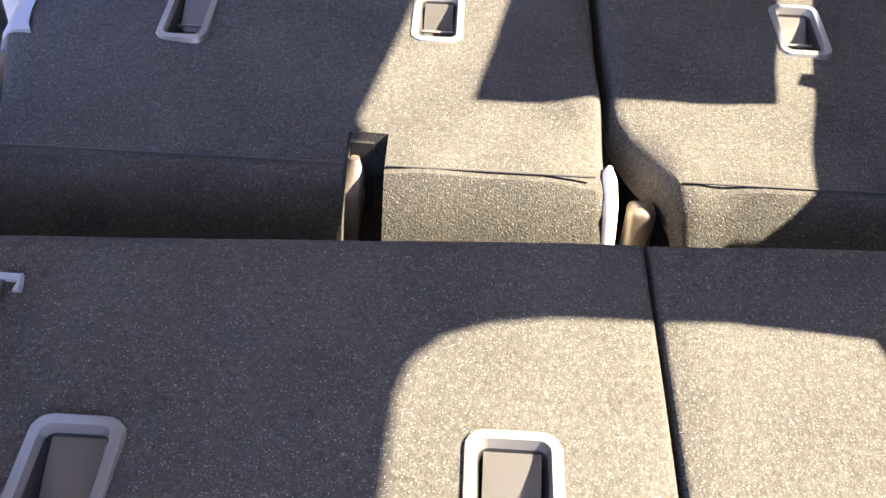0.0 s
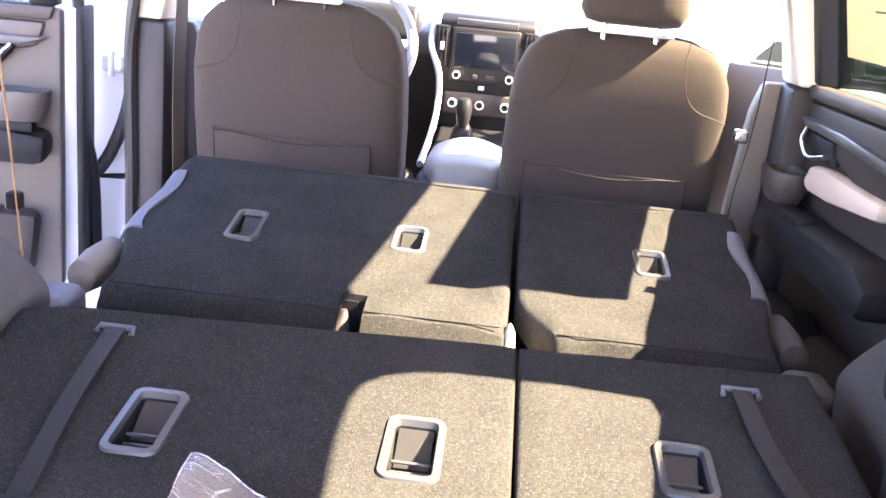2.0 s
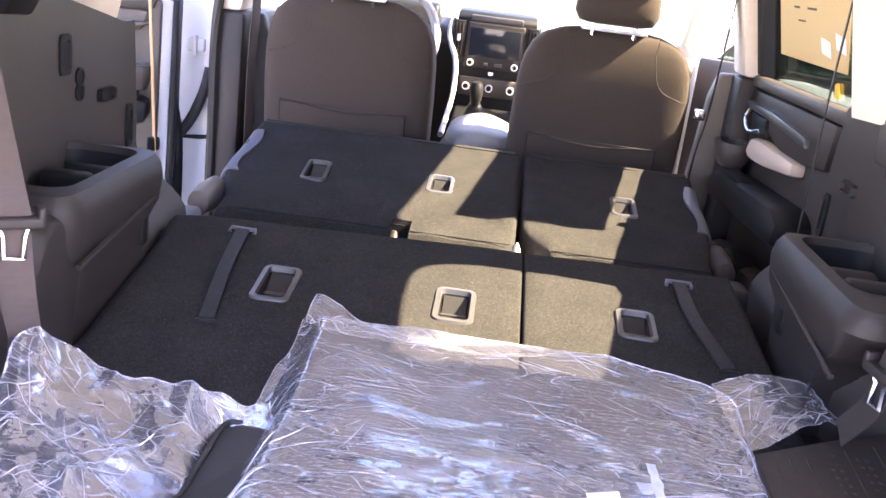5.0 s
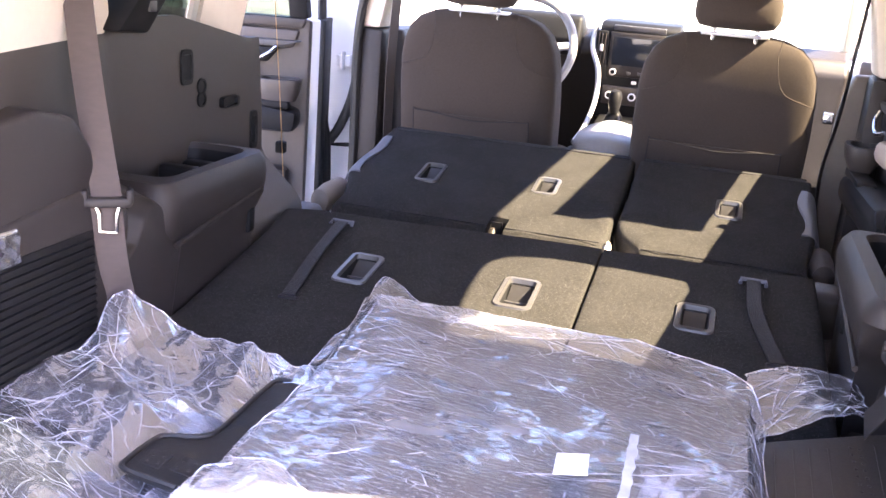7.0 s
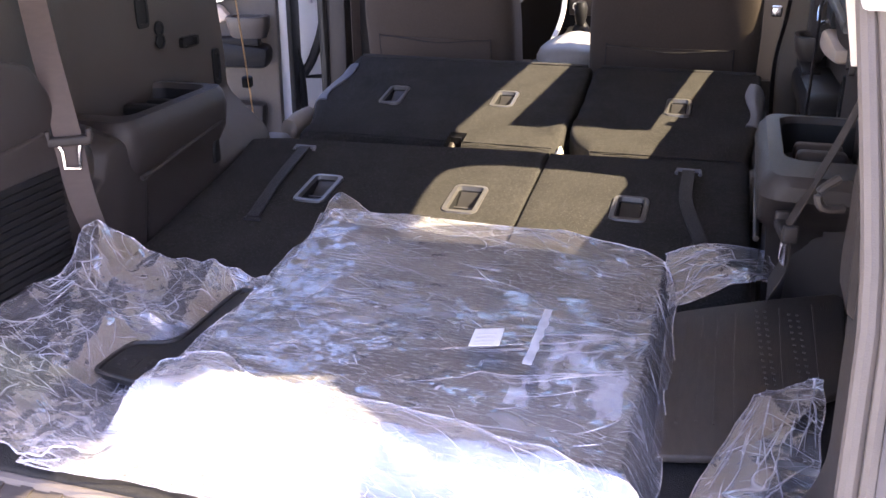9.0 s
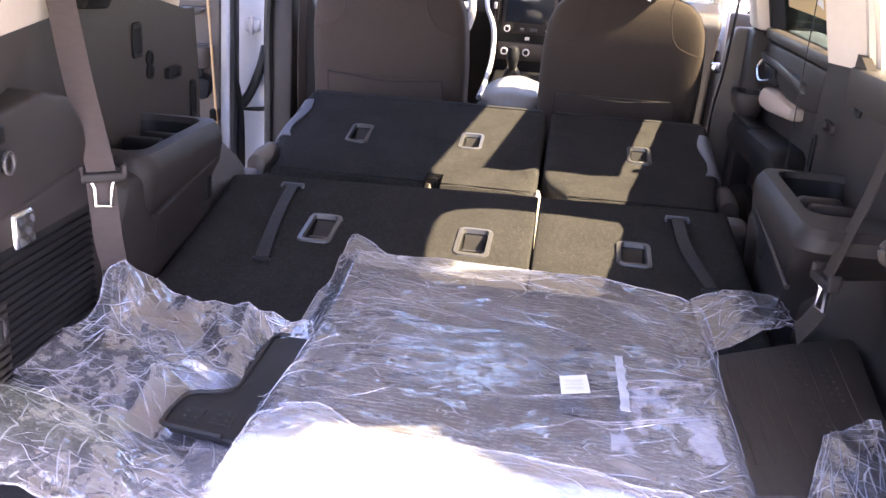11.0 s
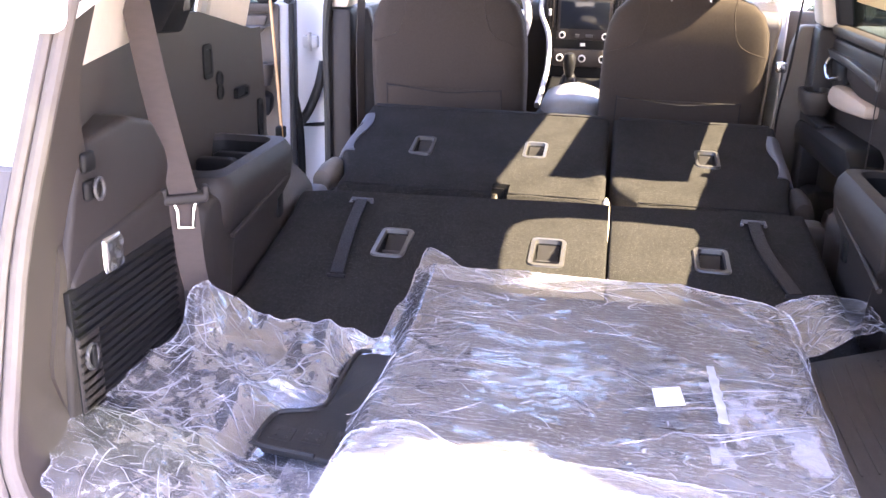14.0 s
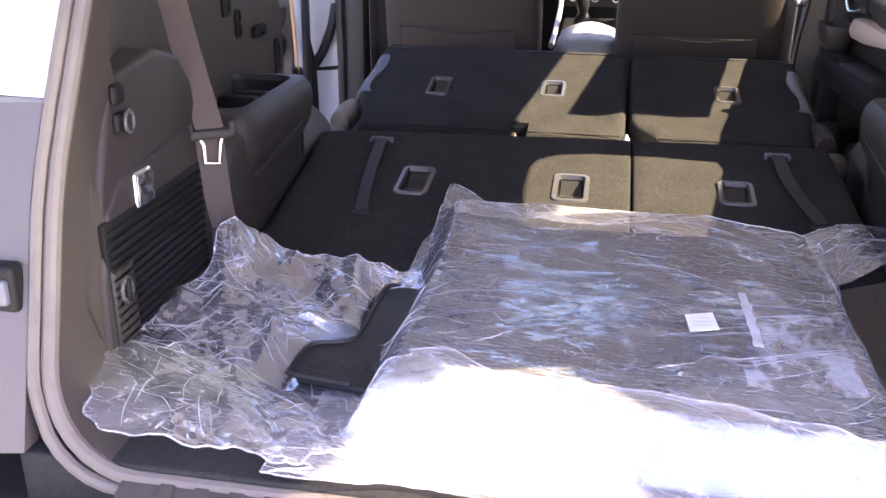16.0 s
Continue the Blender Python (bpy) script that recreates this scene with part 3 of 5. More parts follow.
fire = part("bulkhead", rbox(-0.82, 0.82, 2.99, 3.03, 0.36, 1.04, 0.01), CARPET_DARK)
tagged(fire, "black carpeted bulkhead ahead of the footwells", "bulkhead", kind="structure")
nose = part("bonnet", panel(lambda u, v: (u, v, 1.02 - 0.05 * (v - 2.9) ** 2 - 0.06 * u * u), span(-0.86, 0.86, 10), span(2.86, 3.9, 8), (0, 0, -0.05)), PAINT)
tagged(nose, "white painted bonnet ahead of the windscreen", "bonnet", kind="structure")
wind = part("windscreen", panel(lambda u, v: (u * (0.66 + 0.1 * v), 2.02 + 0.85 * v, 1.56 - 0.48 * v - 0.03 * u * u), span(-1, 1, 8), span(0, 1, 6), (0, 0, 0.004)), PANE)
wind.visible_shadow = False
tagged(wind, "clear windscreen glass", "window", kind="structure")

# ---- tailgate opening ----
CX = 0.042


def opening(w, top, low, rr):
    """The line of the tailgate opening, from the upper left down, across the sill and up the right."""
    pts = []
    for k in range(13):
        z = top - (top - low - rr) * k / 12
        pts.append((-(w - 0.16 * max(0.0, z - 1.0) ** 1.15 - 0.02 * max(0, 0.95 - z)), z))
    wl = w - 0.02 * max(0, 0.95 - low - rr)
    for k in range(1, 9):
        a = radians(90 * k / 8)
        pts.append((-(wl - rr + rr * math.cos(a)), low + rr - rr * math.sin(a)))
    pts += [(-x, z) for x, z in reversed(pts)]
    return pts


def band(w0, w1, y0, y1, top, low, rr, material, name, label, low1=None):
    """A band that follows the opening between two insets and depths."""
    a, b = opening(w0, top, low, rr), opening(w1, top, low if low1 is None else low1, rr)
    bm = bmesh.new()
    rings = []
    for (xa, za), (xb, zb) in zip(a, b):
        p, q = Vector((CX + xa, opening_y(za) + y0, za)), Vector((CX + xb, opening_y(zb) + y1 * (1.0 - 0.72 * min(1.0, max(0.0, (zb - 1.06) / 0.12))), zb))
        t = Vector((0, 0.012, 0))
        rings.append([p, q, q + t, p + t])
    loft(rings, True, bm)
    return tagged(part(name, bm, material), label, "tailgate frame", kind="structure")


inner_trim = band(0.604, 0.607, -0.016, 0.110, 1.50, 0.694, 0.115, TRIM_BROWN, "opening_trim", "warm grey plastic trim round the tailgate opening")
seal_path = [(CX + x, opening_y(z) - 0.016, z) for x, z in opening(0.608, 1.50, 0.684, 0.12)]
seal = part("tailgate_seal", tube(seal_path, 0.0105, 10), SEAL)
tagged(seal, "taupe rubber weatherstrip round the tailgate opening", "seal", kind="structure")
groove = part("tailgate_seal_lip", tube([(CX + (x - CX) * 1.028, y - 0.008, z - (0.014 if z < 0.75 else 0)) for x, y, z in seal_path], 0.0085, 8), SEAL)
tagged(groove, "taupe outer lip of the tailgate seal", "seal", kind="structure")
for s, tag in ((-1, "left"), (1, "right")):
    jx = lambda w, z: CX + s * (w - 0.16 * max(0.0, z - 1.0) ** 1.15 - 0.02 * max(0, 0.95 - z))
    low = part("opening_jamb_" + tag, panel(lambda u, v: (jx(0.631 + 0.20 * u, v), opening_y(v) - 0.030 - 0.04 * u, v), [0, 0.05, 0.3, 0.6, 1.0], span(0.705, 1.1045, 10), (0, 0.03, 0)), PAINT_SHADED)
    tagged(low, "painted body flange darkened for shade beside the tailgate opening", "tailgate frame", kind="structure")
    up = part("rear_pillar_" + tag, panel(lambda u, v: (jx(0.631 + 0.26 * u, v), opening_y(v) - 0.012 + 0.02 * u, v), [0, 0.05, 0.3, 0.6, 1.0], span(1.105, 1.56, 10), (0, 0.04, 0)), PAINT)
    tagged(up, "white painted rear roof pillar", "car body", kind="structure")
    st = thing("tailgate_stop", "small black tailgate stop in a body pocket", "stop", "tailgate stops")
    x, y0 = jx(0.655, 0.90), opening_y(0.90) - 0.044
    part("pocket", rbox(x - 0.019, x + 0.019, y0 - 0.006, y0 + 0.02, 0.868, 0.928, 0.006), BLACK, st)
    part("pad", rbox(x - 0.013, x + 0.012, y0 - 0.014, y0, 0.880, 0.913, 0.004), GREY_PLASTIC, st, "grey rubber pad")
# Unseen body corners, outlined to block sun from the right of the cargo floor.
for s, tag in ((-1, "left"), (1, "right")):
    rc = part("rear_corner_" + tag, side_plate([(-0.37, 1.425), (-0.51, 1.276), (-0.60, 1.17), (-0.62, 0.62), (-0.40, 0.62), (-0.36, 0.90), (-0.26, 1.15), (-0.20, 1.425)], s, 0.03, 0.12, 0.01), PAINT)
    tagged(rc, "unseen white body corner blocking sun behind the rear pillar", "car body", kind="structure")
# Unseen raised tailgate; its panels and glass are sized to shade the opening.
gate = thing("tailgate", "unseen white tailgate raised over the cargo opening", "tailgate")
for va, vb in ((0.0, 0.16), (0.47, 0.74)):
    part("inner_panel", panel(lambda u, v: (CX + u, -0.10 - 0.85 * v, 1.598 + 0.02 * v - 0.07 * u * u), span(-0.58, 0.58, 8), span(va + 0.006, vb - 0.006, 4), (0, 0, 0.010)), TRIM, gate, "charcoal inner panel")
    part("shell", panel(lambda u, v: (CX + u, -0.10 - 0.85 * v, 1.62 + 0.02 * v - 0.07 * u * u), span(-0.60, 0.60, 8), span(va, vb, 4), (0, 0, 0.05)), PAINT, gate)
part("rear_glass", panel(lambda u, v: (CX + u, -0.10 - 0.85 * v, 1.64 + 0.02 * v - 0.07 * u * u), span(-0.60, 0.60, 8), span(0.15, 0.48, 4), (0, 0, 0.004)), TINTED, gate, "dark tinted rear glass")
# Added side plates that cut the front edge of the sun patch.
for s in (-1, 1):
    part("shade_cheek", prism([(-0.05, 1.64), (-0.10, 1.32), (-0.30, 1.26), (-0.41, 1.50), (-0.72, 1.60), (-0.72, 1.66)], "x", *sorted((CX + s * 0.565, CX + s * 0.605)), 0.008), PAINT, gate)
plate = thing("sill_plate", "warm grey ribbed plastic cover on the load sill", "sill plate", kind="structure")
part("plate", panel(lambda u, v: (CX + u, v, 0.692 - 0.35 * max(0, -0.462 - v) - 0.9 * max(0, -0.53 - v)), span(-0.50, 0.50, 12), span(-0.60, -0.43, 12), (0, 0, -0.02)), TRIM_BROWN, plate)
for k in range(22):
    x = CX - 0.45 + 0.043 * k
    part("rib", panel(lambda u, v: (u, v, 0.6945 - 0.35 * max(0, -0.462 - v)), [x, x + 0.004, x + 0.014, x + 0.018], span(-0.528, -0.452, 3), (0, 0, -0.006)), TRIM_BROWN, plate)
bumper = part("bumper", prism([(-0.60, 0.60), (-0.53, 0.62), (-0.53, 0.30), (-0.72, 0.30), (-0.74, 0.52), (-0.70, 0.59)], "x", -0.85, 0.93, 0.02), PAINT)
tagged(bumper, "white painted rear bumper below the load sill", "bumper", kind="structure")


# ---- cargo side trims ----
def side_trim(s):
    cx, tone = (0.0, TRIM) if s < 0 else (0.035, TRIM_DIMMED)
    t = thing("cargo_side_trim", "charcoal moulded plastic side wall of the cargo bay" if s < 0 else "warm grey moulded plastic side wall of the cargo bay", "side trim", "cargo side trims", "")

    lid = 1.222 if s < 0 else 1.20

    def wall(y, z):
        k = min(1.0, max(0.0, (y - 0.06) / 0.14))
        k = k * k * (3 - 2 * k)
        z_lo = 0.95 * (1 - k) + 0.78 * k
        h = min(1.0, max(0.0, (z - z_lo) / 0.13))
        h = h * h * (3 - 2 * h)
        up = min(0.693, 0.580 + 0.26 * max(0.0, y + 0.2))
        low = 0.556 * (1 - k) + 0.572 * k
        if s > 0:
            k = min(1.0, max(0.0, (y - 0.20) / 0.13))
            k = k * k * (3 - 2 * k)
            h = min(1.0, max(0.0, (z - (0.915 * (1 - k) + 0.78 * k)) / (0.05 + 0.08 * k)))
            h = h * h * (3 - 2 * h)
            up = min(0.693, 0.604 + 0.22 * max(0.0, y + 0.2))
            low = (0.690 - 0.12 * max(0.0, -0.02 - y)) * (1 - k) + 0.585 * k + 0.012 * math.sin(9 * (z - 0.70)) * (1 - k)
        return (cx + s * (low + (up - low) * h), y, z)

    def crown(y):
        top = lid - (0.0 if s < 0 else 0.035 * min(1.0, max(0.0, (y + 0.1) / 0.3)))
        if s > 0:
            return top + 0.03 * min(1.0, max(0.0, (y - 0.52) / 0.08)) - 0.04 * min(1.0, max(0.0, (y - 0.76) / 0.08))
        return top - 0.06 * min(1.0, max(0.0, (y - 0.45) / 0.28))

    edge = lambda z: (0.80 if s < 0 else 0.835) - 0.10 * max(0.0, z - 1.02) - 0.25 * max(0.0, 0.9 - z)
    def skin(u, v):
        z0 = 0.62 + 0.6 * v
        yr0 = opening_y(max(0.70, z0)) + 0.06 + 0.08 * min(1.0, max(0.0, (0.84 - z0) / 0.12))
        y = yr0 + (edge(z0) - yr0) * u
        return wall(y, 0.62 + (crown(y) - 0.62) * v)

    part("wall", panel(skin, span(0, 1, 52), span(0, 1, 34), (s * 0.018, 0, 0)), TRIM_WALL_LIT if s < 0 else tone, t)
    # armrest with tray
    z1, xi, xo = 0.968, 0.527, 0.70
    yr, yf = (0.155, 0.535) if s < 0 else (0.150, 0.575)
    plan = [(-abs(p) if s < 0 else p, q) for p, q in rounded(xi, xo + 0.02, yr, yf, 0.045)]
    ring = lambda inset, z, back=0.0: [Vector((cx + x + (s * inset if abs(x) < 0.62 else -s * inset * 0.2), max(yr + inset + (back if s > 0 else 0.0), min(yf - inset, y)), z)) for x, y in plan]
    y_tray = 0.205 if s < 0 else 0.245
    def hole(z, inset=0.0):
        got = rounded(xi + 0.034 + inset, xo + 0.004 - inset, y_tray + inset, yf - 0.032 - inset, 0.035)
        return [Vector((cx + (-p if s < 0 else p), q, z)) for p, q in got]

    arm = part("armrest", loft([ring(0.030, 0.64, 0.14), ring(0.028, 0.78, 0.13), ring(0.022, 0.845, 0.10), ring(0.002, 0.885, 0.045), ring(-0.004, 0.93), ring(0.0, 0.952), ring(0.012, 0.966), hole(z1), hole(z1 - 0.012, 0.004)], False), TRIM, t, "armrest moulding with a cup tray")
    part("tray", loft([hole(z1 - 0.065, 0.010), hole(z1 - 0.05, 0.008), hole(z1 - 0.010, 0.003)], False), BLACK, arm, "black cup tray")
    tray_floor = bmesh.new()
    tray_floor.faces.new([tray_floor.verts.new(q) for q in hole(z1 - 0.0645, 0.009)])
    part("tray_floor", tray_floor, BLACK, arm)
    part("ledge_seam", tube(curve([(cx + s * (xi + 0.004), y, 0.853 + 0.13 * (y - yr)) for y in span(yr + 0.03, yf - 0.04, 5)], 4), 0.005, 6), tone, arm)
    for yy, hh in ((0.33, 0.052), (0.41, 0.044)):
        part("cup_divider", rbox(*sorted((cx + s * 0.585, cx + s * 0.665)), yy, yy + 0.035, 0.88, 0.905 + hh, 0.010), BLACK if s < 0 else tone, arm)
    # rear hump between armrest and cargo wall
    hump = [(yr + 0.03, 0.66), (yr + 0.03, 0.955), (yr - 0.02, 0.985), (yr - 0.07, 1.0), (yr - 0.105, 0.985), (yr - 0.125, 0.93), (yr - 0.135, 0.84), (yr - 0.14, 0.66)]
    if s < 0:
        swell = prism(hump, "x", -0.69, -0.541, 0.016, 4)
        for v in swell.verts:
            k = min(1.0, max(0.0, (v.co.x + 0.66) / 0.11)) * min(1.0, max(0.0, (v.co.z - 0.84) / 0.10))
            v.co.z -= 0.055 * k
            v.co.y += 0.055 * k
        part("wheel_arch_hump", swell, tone, t)
    # slots and hooks in the upper wall
    xs = abs(wall(0.5, 1.12)[0] - cx)
    def boss(name, y, z, ry, rz, out, material, round_=True):
        n = 20
        pw = 2.0 if round_ else 5.0
        def rg(k, d):
            o = []
            for i in range(n):
                a = 2 * math.pi * i / n
                c, q = math.cos(a), math.sin(a)
                yy, zz = y + k * ry * math.copysign(abs(c) ** (2 / pw), c), z + k * rz * math.copysign(abs(q) ** (2 / pw), q)
                w = wall(yy, zz)
                o.append(Vector((w[0] - s * d, yy, zz)))
            return o
        return part(name, loft([rg(1.0, -0.001), rg(0.96, out), rg(0.72, out), rg(0.66, out * 0.3)]), material, t)
    sh = 0.0 if s < 0 else 0.06
    boss("belt_slot", 0.480 + sh, 1.120, 0.022, 0.036, 0.004, BLACK, False)
    if s < 0:
        boss("coat_socket", 0.535, 1.077, 0.017, 0.017, 0.004, BLACK)
        boss("coat_socket_lower", 0.535, 1.050, 0.017, 0.017, 0.004, BLACK)
    boss("seat_release", 0.643 + sh, 1.033, 0.036, 0.013, 0.010, TRIM if s > 0 else BLACK, False)
    boss("grip_notch", 0.755 + sh * 0.7, 0.955, 0.016, 0.045, 0.005, BLACK, False)
    part("deck_bolt_cover", rbox(*sorted((cx + s * 0.545, cx + s * 0.57)), 0.47, 0.50, 0.80, 0.86, 0.008), BLACK, t)
    # rear pod with lamp, hooks and vent slats
    pod = [(-0.335, 0.70), (-0.315, 0.85), (-0.285, 0.98), (-0.245, 1.085), (-0.215, 1.115), (-0.10, 1.128), (-0.03, 1.108), (0.005, 1.06), (0.02, 1.0), (0.03, 0.90), (0.03, 0.70)]
    if s < 0:
        part("pod", prism(pod, "x", *sorted((cx + s * 0.553, cx + s * 0.62)), 0.010, 3), tone, t)
    pod2 = [(-0.330, 0.70), (-0.312, 0.86), (-0.285, 0.945), (-0.24, 0.98), (-0.03, 1.0), (0.01, 0.975), (0.024, 0.92), (0.026, 0.70)]
    if s < 0:
        part("lower_pod", prism(pod2, "x", *sorted((cx + s * 0.5485, cx + s * 0.60)), 0.008, 3), tone, t)
    if s < 0:
        for k in range(17):
            z = 0.712 + 0.0128 * k
            y1 = -0.012 - 0.10 * max(0.0, z - 0.88)
            part("vent_slat", prism([(-0.5605, z), (-0.5605, z + 0.0075), (-0.5425, z + 0.0060), (-0.5425, z + 0.0015)], "y", -0.298, y1), BLACK, t)
        part("vent_backing", rbox(-0.556, -0.5475, -0.302, -0.008, 0.705, 0.935, 0.001), BLACK, t)
        lamp = part("cargo_lamp", rbox(-0.559, -0.5445, -0.212, -0.162, 0.925, 0.978, 0.006), STEEL, t, "chromed cargo lamp with a clear lens")
        part("lens", panel(lambda u, v: (-0.5435 + 0.0035 * abs(((u + v) * 70) % 2 - 1) * abs(((u - v) * 55) % 2 - 1), u, v), span(-0.207, -0.167, 30), span(0.930, 0.973, 32), (-0.004, 0, 0)), STEEL, lamp, "cut reflective lens")
        hatch = part("jack_hatch", rbox(-0.556, -0.5425, -0.300, -0.245, 0.757, 0.872, 0.006), TRIM, t)
        part("turn_ring", tube([(-0.5405, -0.275 + 0.013 * math.cos(a), 0.835 + 0.016 * math.sin(a)) for a in span(0, 2 * math.pi, 18)], 0.0035, 8), BEZEL, hatch)
        part("turn_knob", rbox(-0.5435, -0.535, -0.280, -0.270, 0.818, 0.852, 0.003), BLACK, hatch)
        for z in (1.052, 1.09):
            hk = part("bag_hook", rbox(-0.556, -0.545, -0.238, -0.208, z - 0.014, z + 0.014, 0.006), BLACK, t)
        part("hook_ring", tube([(-0.542, -0.214 + 0.011 * math.cos(a), 1.052 + 0.014 * math.sin(a)) for a in span(0, 2 * math.pi, 18)], 0.003, 8), BEZEL, t)
    else:
        part("bag_hook", tube(curve([(cx + 0.612, -0.02, 1.022), (cx + 0.590, -0.03, 1.005), (cx + 0.596, -0.03, 0.985), (cx + 0.622, -0.02, 0.982)], 5), 0.006, 8), TRIM_BROWN, t)
    return t


side_trim(-1)
side_trim(1)


# ---- belts of the rear seats ----
def rear_belt(s, top, clip, low, tone, label, across=None, swing=56, wide=0.043):
    b = thing("seat_belt", label, "seat belt", "rear seat belts")
    part("webbing", ribbon(curve([top, (Vector(top) + Vector(clip)) / 2 + Vector((0.004 * s, 0, 0)), clip], 8), across or (s * -0.82, 0.55, 0), wide, 0.0009), tone, b)
    part("lower_webbing", ribbon(curve([Vector(clip) + Vector((s * 0.004, 0, 0)), (clip[0] + s * 0.005, clip[1] + 0.02, (clip[2] + low[2]) / 2), low], 8), across or (s * -0.75, 0.6, 0), 0.046, 0.0009), tone, b)
    x, y, z = clip
    face = Matrix.Translation(clip) @ Matrix.Rotation(radians(s * swing), 4, "Z") @ Matrix.Translation(-Vector(clip))
    def faced(bm):
        bm.transform(face)
        return bm
    part("clip", faced(rbox(x - 0.012, x + 0.010, y - 0.036, y + 0.036, z - 0.014, z + 0.002, 0.005)), TRIM, b, "grey plastic tongue housing")
    for e in (-0.036, 0.028):
        part("clip_ear", faced(rbox(x - 0.012, x + 0.010, y + e, y + e + 0.010, z - 0.010, z + 0.014, 0.004)), TRIM, b)
    bm = tube([(x - 0.0, y - 0.016, z - 0.014), (x, y - 0.011, z - 0.024), (x, y - 0.012, z - 0.052), (x, y + 0.012, z - 0.054), (x, y + 0.013, z - 0.024), (x, y + 0.019, z - 0.014)], 0.0038, 6)
    part("tongue", faced(bm), STEEL, b, "bright steel buckle tongue")
    return b


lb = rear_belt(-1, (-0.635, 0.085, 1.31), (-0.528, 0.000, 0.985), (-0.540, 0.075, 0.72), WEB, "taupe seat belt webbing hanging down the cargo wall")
guide = thing("belt_guide", "black shoulder belt guide with a round emblem", "belt guide")
part("cover", side_plate([(0.215, 1.205), (0.305, 1.198), (0.36, 1.285), (0.42, 1.40), (0.34, 1.40), (0.28, 1.29)], -1, -0.085, -0.02, 0.008), BLACK, guide)
part("emblem", rbox(-0.660, -0.642, 0.288, 0.312, 1.237, 1.262, 0.003), BEZEL, guide, "round grey emblem")
rb = rear_belt(1, (0.722, 0.285, 1.13), (0.603, 0.110, 0.905), (0.592, 0.165, 0.78), WEB_DIMMED, "shade-darkened seat belt webbing beside the cup tray", (-0.10, 1, 0), 8, 0.030)
for (p, q, tone, lab) in (((0.660, 0.735, 1.50), (0.655, 0.70, 0.80), WEB_DARK, "black seat belt hanging beside the rear door"), ((-0.70, 0.85, 1.36), (-0.700, 0.965, 0.465), TAN_SUNLIT, "tan sunlit edge of a hanging seat belt")):
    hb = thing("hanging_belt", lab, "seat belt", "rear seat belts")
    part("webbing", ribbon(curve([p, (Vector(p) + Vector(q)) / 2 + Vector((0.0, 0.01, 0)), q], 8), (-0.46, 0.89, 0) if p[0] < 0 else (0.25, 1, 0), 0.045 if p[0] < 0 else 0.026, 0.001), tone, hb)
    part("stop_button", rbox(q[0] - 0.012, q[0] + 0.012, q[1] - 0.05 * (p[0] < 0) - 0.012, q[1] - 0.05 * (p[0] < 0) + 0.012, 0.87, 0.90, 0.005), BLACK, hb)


# ---- folded third row ----
def z3(x, y):
    return 0.770 + 0.15 * (y - 0.45)


def shear3(x, y):
    return x + (0.02 if x > 0 else 0.03) * (0.7 - y) * (1 if abs(x) > 0.3 else 0) * min(1, (abs(x) - 0.3) / 0.25)


def push3(x, y):
    """The front edge runs slightly askew and its outer corner is rounded off."""
    k = min(1.0, max(0.0, (y - 0.575) / 0.14))
    return y + k * (0.062 * x - 0.035 * max(0.0, (-x - 0.47) / 0.093) ** 2)


def third_row(x0, x1, pulls, strap, label, sides):
    t = thing("third_row_seatback", label, "seat", "folded third row")
    part("board", slab(x0, x1, 0.10, 0.733, z3, pulls, 0.14, 0.020, shear3, 0.003, sides=sides, push=push3), CARPET, t)
    for p in pulls:
        latch(t, *p, z3)
    (a, b, c) = strap
    w = 0.025
    pts = curve([(x, y, z3(x, y) + h + 0.004) for x, y, h in (a, b, c)], 10)
    st = part("pull_strap", ribbon(pts, (1, 0.1, 0), w, 0.0020, 0.12), WEB_DARK, t, "black woven pull strap")
    part("strap_loop", tube([(a[0] - 0.024, a[1] - 0.006, z3(*a[:2]) + 0.001), (a[0] - 0.024, a[1] + 0.006, z3(*a[:2]) + 0.006), (a[0] + 0.024, a[1] + 0.006, z3(*a[:2]) + 0.006), (a[0] + 0.024, a[1] - 0.006, z3(*a[:2]) + 0.001)], 0.0042, 8), GREY_PLASTIC, st, "grey plastic strap loop")
    part("strap_end", rbox(c[0] - 0.018, c[0] + 0.018, c[1] - 0.006, c[1] + 0.003, z3(*c[:2]), z3(*c[:2]) + 0.006, 0.002), WEB_DARK, st)
    return t


third_row(-0.563, 0.137, [(-0.326, -0.272, 0.405, 0.514), (-0.010, 0.047, 0.418, 0.522)], ((-0.413, 0.640, 0.002), (-0.396, 0.47, 0.006), (-0.374, 0.305, 0.003)), "grey carpeted back of the wide folded third-row seat", (0.020, 0.006))
third_row(0.141, 0.565, [(0.316, 0.370, 0.450, 0.536)], ((0.442, 0.672, 0.002), (0.447, 0.52, 0.010), (0.484, 0.375, 0.003)), "grey carpeted back of the narrow folded third-row seat", (0.006, 0.020))
# Black block added to keep the gap between the seat rows dark.
gapfill = thing("seat_gap_filler", "black filler added in the gap between the folded seat rows", "hinge bar")
part("bar", rbox(-0.62, 0.62, 0.70, 0.90, 0.50, 0.60, 0.02), BLACK, gapfill)


# ---- folded second row ----
def z2(x, y):
    if y >= 0.892:
        return 0.772 + 0.19 * (y - 0.892)
    d = (0.892 - y) / 0.045
    return 0.772 - 0.10 * d ** 1.8 - 0.006 * d


